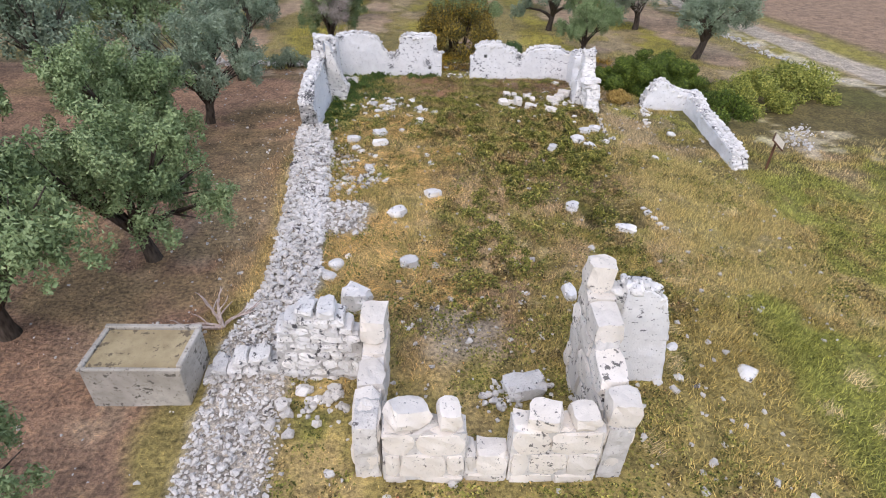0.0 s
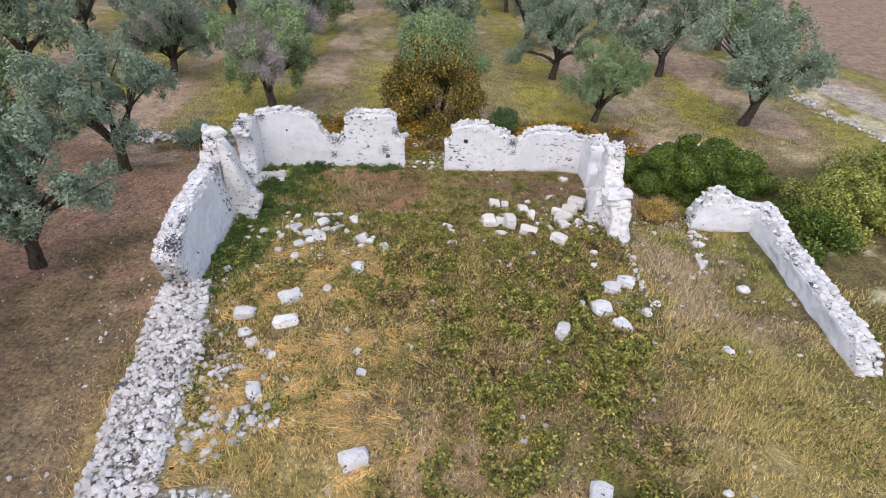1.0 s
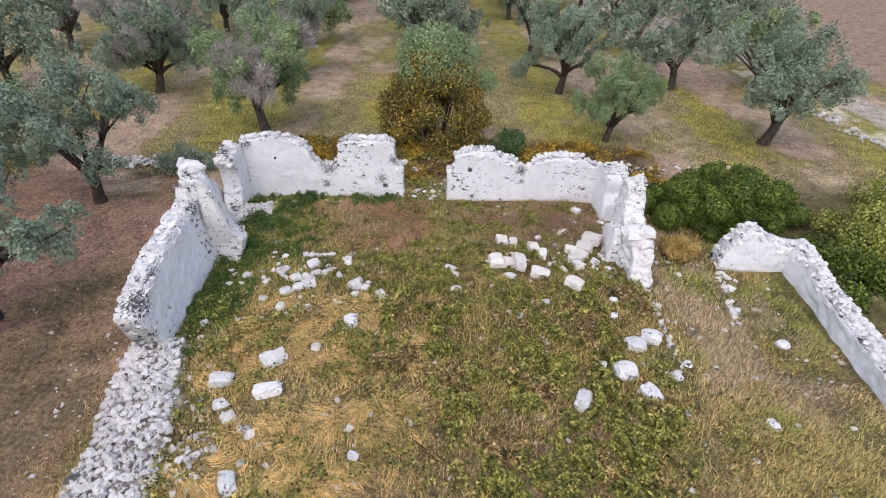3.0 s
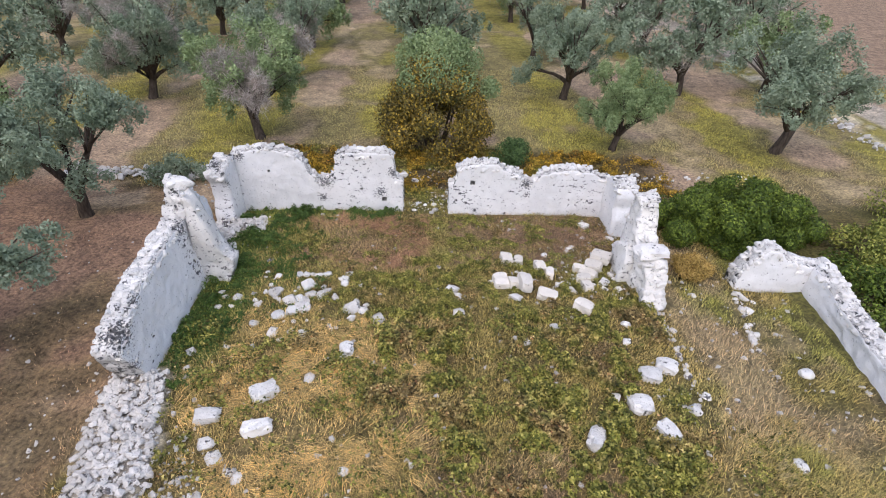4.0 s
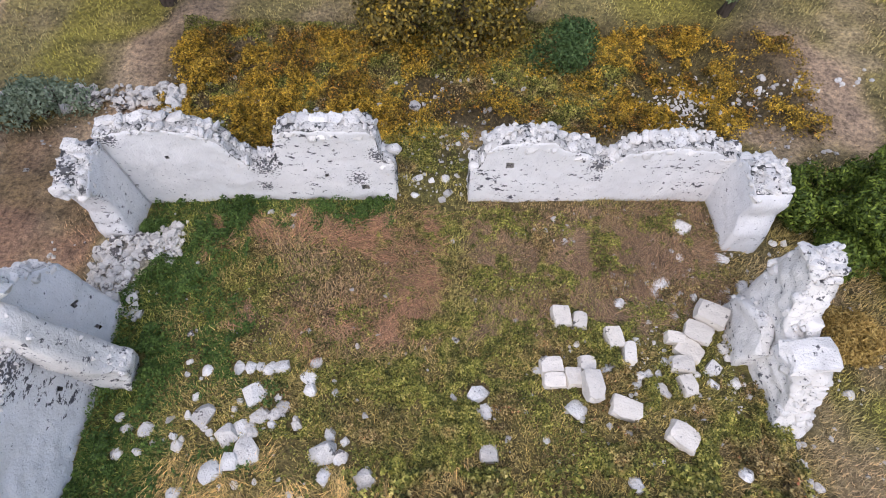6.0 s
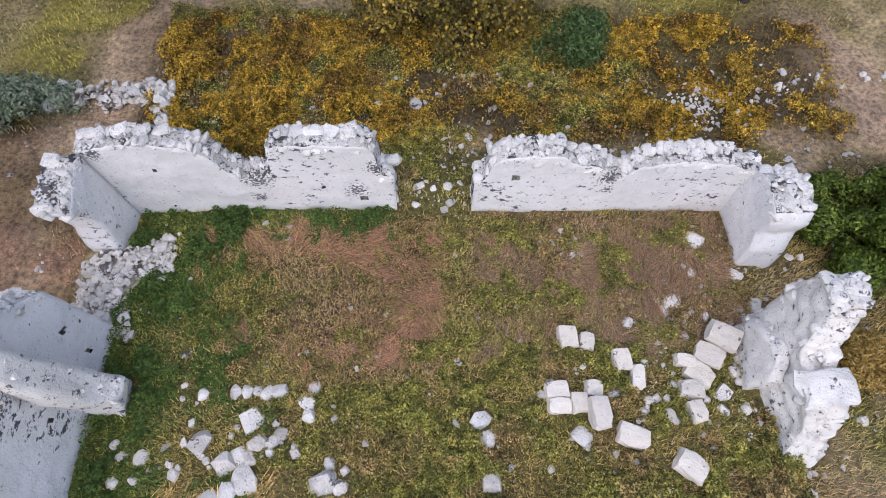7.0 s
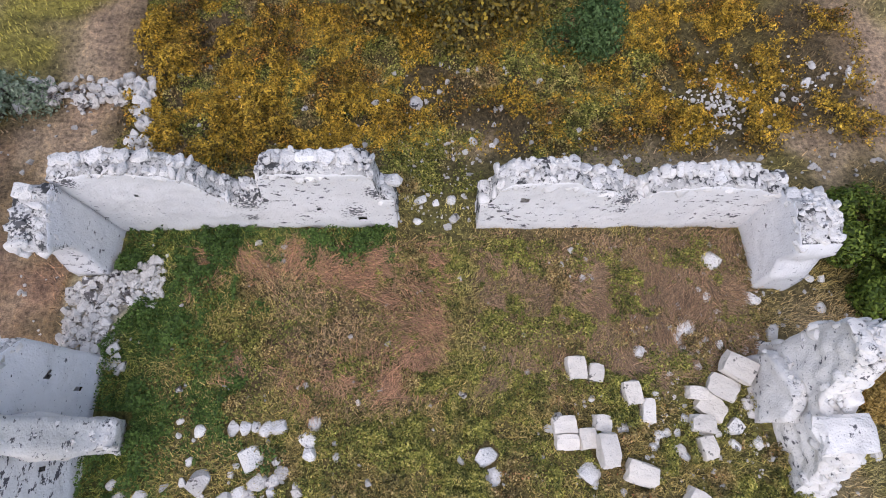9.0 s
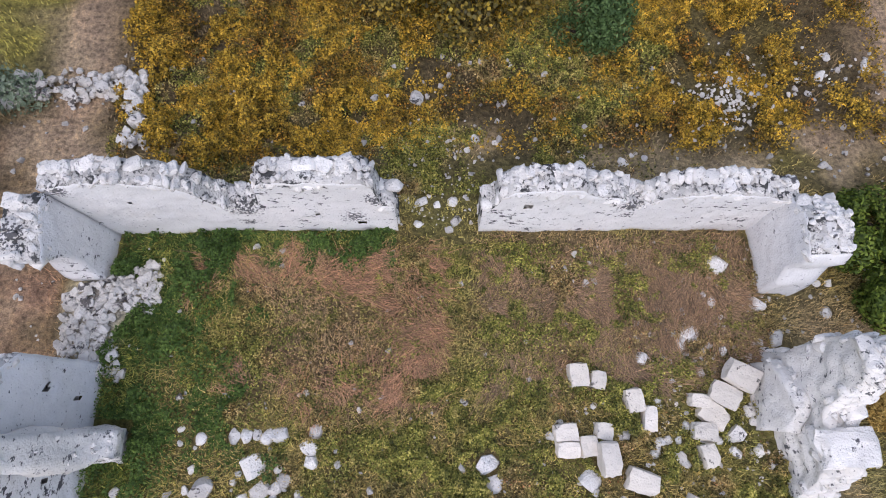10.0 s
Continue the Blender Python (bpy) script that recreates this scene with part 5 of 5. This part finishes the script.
grass("grass", "dry and green grass over the nave floor", 600000, -4.9, 10.6, 6.0, 24.2, 0.095, 1, 0.0055)
grass("grass", "green and straw-coloured meadow grass", 230000, 3.0, 16.5, 0.5, 17.5, 0.1, 2, 0.008)
grass("grass", "sparse dry grass on red soil", 30000, -10.0, 3.5, 1.0, 24.0, 0.06, 3, 0.006, keep_soil=0.02)
grass("grass", "yellow-green grass under the olives", 110000, -14.0, 18.0, 23.2, 38.0, 0.07, 4, 0.014, mat=BLADE_FAR)


def tussocks(name, label, n, x0, x1, y0, y1, seed, want, tint, blades=110, length=0.34):
    """Long dry grass lying over in combed drifts, tuft by tuft."""
    g = np.random.default_rng(seed)
    cx, cy = g.uniform(x0, x1, n), g.uniform(y0, y1, n)
    keep = (g.random(n) < want(cx, cy)) & ~blocked(cx, cy)
    cx, cy = cx[keep], cy[keep]
    n, m = len(cx), len(cx) * blades
    drift = 2 * math.pi * 1.6 * fbm(cx, cy, 1.7, seed) + g.normal(0, 0.45, n)
    lean, size = np.repeat(drift, blades), np.repeat(g.uniform(0.55, 1.3, n), blades)
    x, y = np.repeat(cx, blades) + g.normal(0, 0.1, m), np.repeat(cy, blades) + g.normal(0, 0.1, m)
    z = height(x, y)
    ang, L = lean + g.normal(0, 0.32, m), length * size * g.uniform(0.5, 1.3, m)
    lie = g.uniform(0.6, 1.0, m)
    foot = np.stack([x, y, z + 0.05 * g.random(m)], 1)
    tip = np.stack([x + np.cos(ang) * L * lie, y + np.sin(ang) * L * lie, z + 0.03 + L * (1 - lie) * 1.1 * g.random(m)], 1)
    w = 0.0042 * g.uniform(0.6, 1.4, m)
    side = np.stack([-np.sin(ang) * w, np.cos(ang) * w, np.zeros(m)], 1)
    col = np.repeat(np.array(tint) * g.uniform(0.75, 1.2, (n, 1)) + g.uniform(-0.02, 0.03, (n, 1)) * np.array([[1, 0.3, 0.1]]), blades, 0)
    ok = ~blocked(x, y)
    tagged(new(name, fast_mesh(name, np.stack([foot + side, foot - side, tip], 1)[ok], 3, BLADE, np.clip(col[ok], 0.02, 0.8))), label, "grass", kind="stuff")


tussocks("grass", "combed drifts of dry yellow grass", 1000, -2.9, 1.8, 8.5, 18.6, 31, lambda x, y: 0.8 * step(fbm(x, y, 1.0, 88), 0.36, 0.52) * (1 - step(x, 0.2, 1.8)), (0.62, 0.45, 0.19), 80)
tussocks("grass", "pinkish dry grass lying over near the wall", 560, -2.3, 1.2, 20.0, 22.3, 32, lambda x, y: 0.65 * step(fbm(x, y, 0.6, 89), 0.48, 0.64) * step(x + 0.5 * y, 8.4, 8.8), (0.36, 0.215, 0.135), 50, 0.38)
tussocks("grass", "thin dry grass on trodden earth", 520, 1.9, 5.7, 20.3, 22.5, 34, lambda x, y: step(fbm(x, y, 1.0, 93), 0.42, 0.55), (0.29, 0.2, 0.13), 55, 0.28)
tussocks("grass", "drifts of dry grass in the meadow", 160, 2.0, 11.0, 5.0, 16.0, 33, lambda x, y: step(fbm(x, y, 2.0, 90), 0.48, 0.62), (0.5, 0.42, 0.22), 90)


def leaf_carpet(name, label, n, x0, x1, y0, y1, leaf, mat, seed, dens, high=0.1):
    """Low creeping weeds: small leaves close to the ground where dens(x, y) is large."""
    g = np.random.default_rng(seed)
    x, y = g.uniform(x0, x1, n), g.uniform(y0, y1, n)
    keep = (g.random(n) < dens(x, y)) & ~blocked(x, y)
    x, y = x[keep], y[keep]
    hgt = high * step(fbm(x, y, 0.3, 87), 0.36, 0.75)
    p = np.stack([x, y, height(x, y) + 0.01 + hgt * g.random(len(x)) ** 0.5], 1)
    d = np.tile((0.0, 0.0, 1.0), (len(p), 1))
    tagged(new(name, fast_mesh(name, leaf_tris(p, d, leaf, leaf * 0.9, seed), 3, mat)), label, "weeds", kind="stuff")




def nave_weeds(x, y):
    """How thick the creeping weeds stand on the nave floor: thin in straw, on the trodden earth and under the wall."""
    d = (0.12 + step(fbm(x, y, 1.4, 81), 0.36, 0.56)) * (0.2 + step(x, -0.3, 1.8)) * (1 - 0.35 * step(y, 18.2, 19.4)) * step(fbm(x, y, 0.3, 87), 0.36, 0.58)
    d = d * (1 - 0.75 * step(y, 20.0, 20.8) * (1 - 0.8 * step(fbm(x, y, 0.8, 98), 0.5, 0.62)))
    d = d * (1 - step(x + 2.4 * (fbm(x, y, 1.3, 96) - 0.5), 4.4, 5.9) * (1 - step(y, 17.5, 19.0)))
    d = d * (1 - 0.72 * (1 - step(y + 2.5 * (fbm(x, y, 1.6, 99) - 0.5), 12.6, 14.6)))
    d = d * (1 - 0.6 * step(x, 3.6, 4.3) * step(y, 19.0, 19.8))
    return np.clip(d * (1 - 0.9 * step(y, 21.7, 22.1) * (1 - step(x, 0.3, 0.8))), 0, 1)


leaf_carpet("weeds", "low green weeds creeping over the nave floor", 640000, -3.3, 6.0, 8.0, 18.4, 0.052, WEED_LEAF, 71, nave_weeds, 0.26)
leaf_carpet("weeds", "fine low weeds among the fallen stones", 560000, -3.3, 6.0, 18.2, 22.5, 0.03, WEED_LEAF, 78, nave_weeds, 0.16)
leaf_carpet("weeds", "bright green nettles at the foot of the walls", 300000, -3.4, 0.6, 16.5, 22.65, 0.036, leaf_material("nettle_leaves", [(0.0, (0.03, 0.055, 0.012)), (0.6, (0.08, 0.145, 0.03)), (1.0, (0.15, 0.23, 0.05))]), 72,
            lambda x, y: np.clip((1 - step(x + 0.5 * (1 - step(y, 17.6, 19.2)), -3.1 + 1.1 * fbm(x, y, 1, 5), -2.4 + 1.1 * fbm(x, y, 1, 5))) + step(y, 21.9, 22.4) + 0.7 * (1 - step(x, -1.5, -0.7)) * step(y, 18.2, 19.0) * step(fbm(x, y, 0.7, 95), 0.5, 0.62), 0, 1) * (0.15 + 0.85 * step(fbm(x, y, 0.5, 82), 0.36, 0.62)), 0.2)
leaf_carpet("weeds", "green weeds among the dry grass", 170000, -2.4, 5.4, 18.8, 22.4, 0.028, WEED_LEAF, 77,
            lambda x, y: (0.15 + 0.75 * step(fbm(x, y, 0.55, 97), 0.47, 0.6)) * (1 - 0.55 * step(x, 2.2, 3.0)) * (1 - step(y, 21.6, 22.0) * (1 - step(x, 0.3, 0.8))), 0.14)
leaf_carpet("weeds", "yellow autumn creeper carpeting the ground behind the wall", 560000, -4.0, 9.0, 23.3, 27.2, 0.04, YELLOW_LEAF, 73,
            lambda x, y: np.clip((1 - step(np.abs(x + 1.6), 1.4, 2.6) + (1 - step(np.abs(x - 6.0), 0.7, 1.5)) + 0.28) * step(y + 0.35 * step(-x, -1, 1), 23.9, 24.7) * step(fbm(x, y, 0.45, 87), 0.38, 0.6), 0, 1), 0.3)
leaf_carpet("weeds", "green weeds outside the doorway", 200000, -4.0, 5.4, 23.2, 27.5, 0.036, WEED_LEAF, 74,
            lambda x, y: step(fbm(x, y, 1.3, 84), 0.35, 0.6) * (1 - 0.9 * step(x, 3.0, 3.8) * (1 - step(y, 24.1, 24.7))), 0.15)
leaf_carpet("weeds", "low green weeds in the meadow", 110000, 4.0, 12.0, 3.0, 16.0, 0.045, WEED_LEAF, 75,
            lambda x, y: step(fbm(x, y, 1.8, 85), 0.45, 0.65) * 0.8, 0.08)
leaf_carpet("weeds", "dark weeds inside and round the apse", 40000, -2.5, 5.0, 2.0, 8.5, 0.045, WEED_LEAF, 76,
            lambda x, y: step(fbm(x, y, 1.2, 86), 0.35, 0.6) * 0.8, 0.12)


def gravel(name, label, n, x0, x1, y0, y1, size, seed, dens):
    r = random.Random(seed)
    poses = []
    while len(poses) < n:
        x, y = r.uniform(x0, x1), r.uniform(y0, y1)
        if r.random() < dens(x, y) and not bool(blocked(np.array([x]), np.array([y]))[0]):
            d = size * r.choice((0.5, 0.6, 0.8, 1.0, 1.5))
            poses.append(stone_pose(x, y, gz(x, y) + d * 0.2, d * r.uniform(0.9, 1.4), d, d * 0.7, None, 25, r))
    tagged(new(name, joined_stones(name, poses, RUBBLE, seed)), label, "gravel", kind="stuff")


gravel("gravel", "loose pale stones strewn over the ruin", 900, -3.2, 9.5, 7.0, 22.4, 0.075, 91, lambda x, y: 0.3 + 0.15 * (x > 6 and y > 15) + 0.4 * (y > 18.5 and x > 3))
gravel("gravel", "small pale pebbles in the trodden earth", 420, 2.4, 6.3, 19.0, 22.4, 0.04, 95, lambda x, y: 0.3 + 0.7 * (x > 4))
gravel("gravel", "small pale stones strewn through the doorway", 110, 0.6, 2.0, 22.7, 24.3, 0.05, 96, lambda x, y: 1.0)
gravel("gravel", "loose pale stones on the soil behind the wall", 350, -6, 9, 23.3, 26.0, 0.075, 92, lambda x, y: 1.0)
gravel("gravel", "loose pale stones strewn on red soil", 260, -7.5, -3.8, 3, 22, 0.06, 93, lambda x, y: 1.0 if x > -5 else 0.4)
gravel("gravel", "loose pale stones around the apse", 260, -3.5, 6, 2.5, 8.8, 0.1, 94, lambda x, y: 1.0)
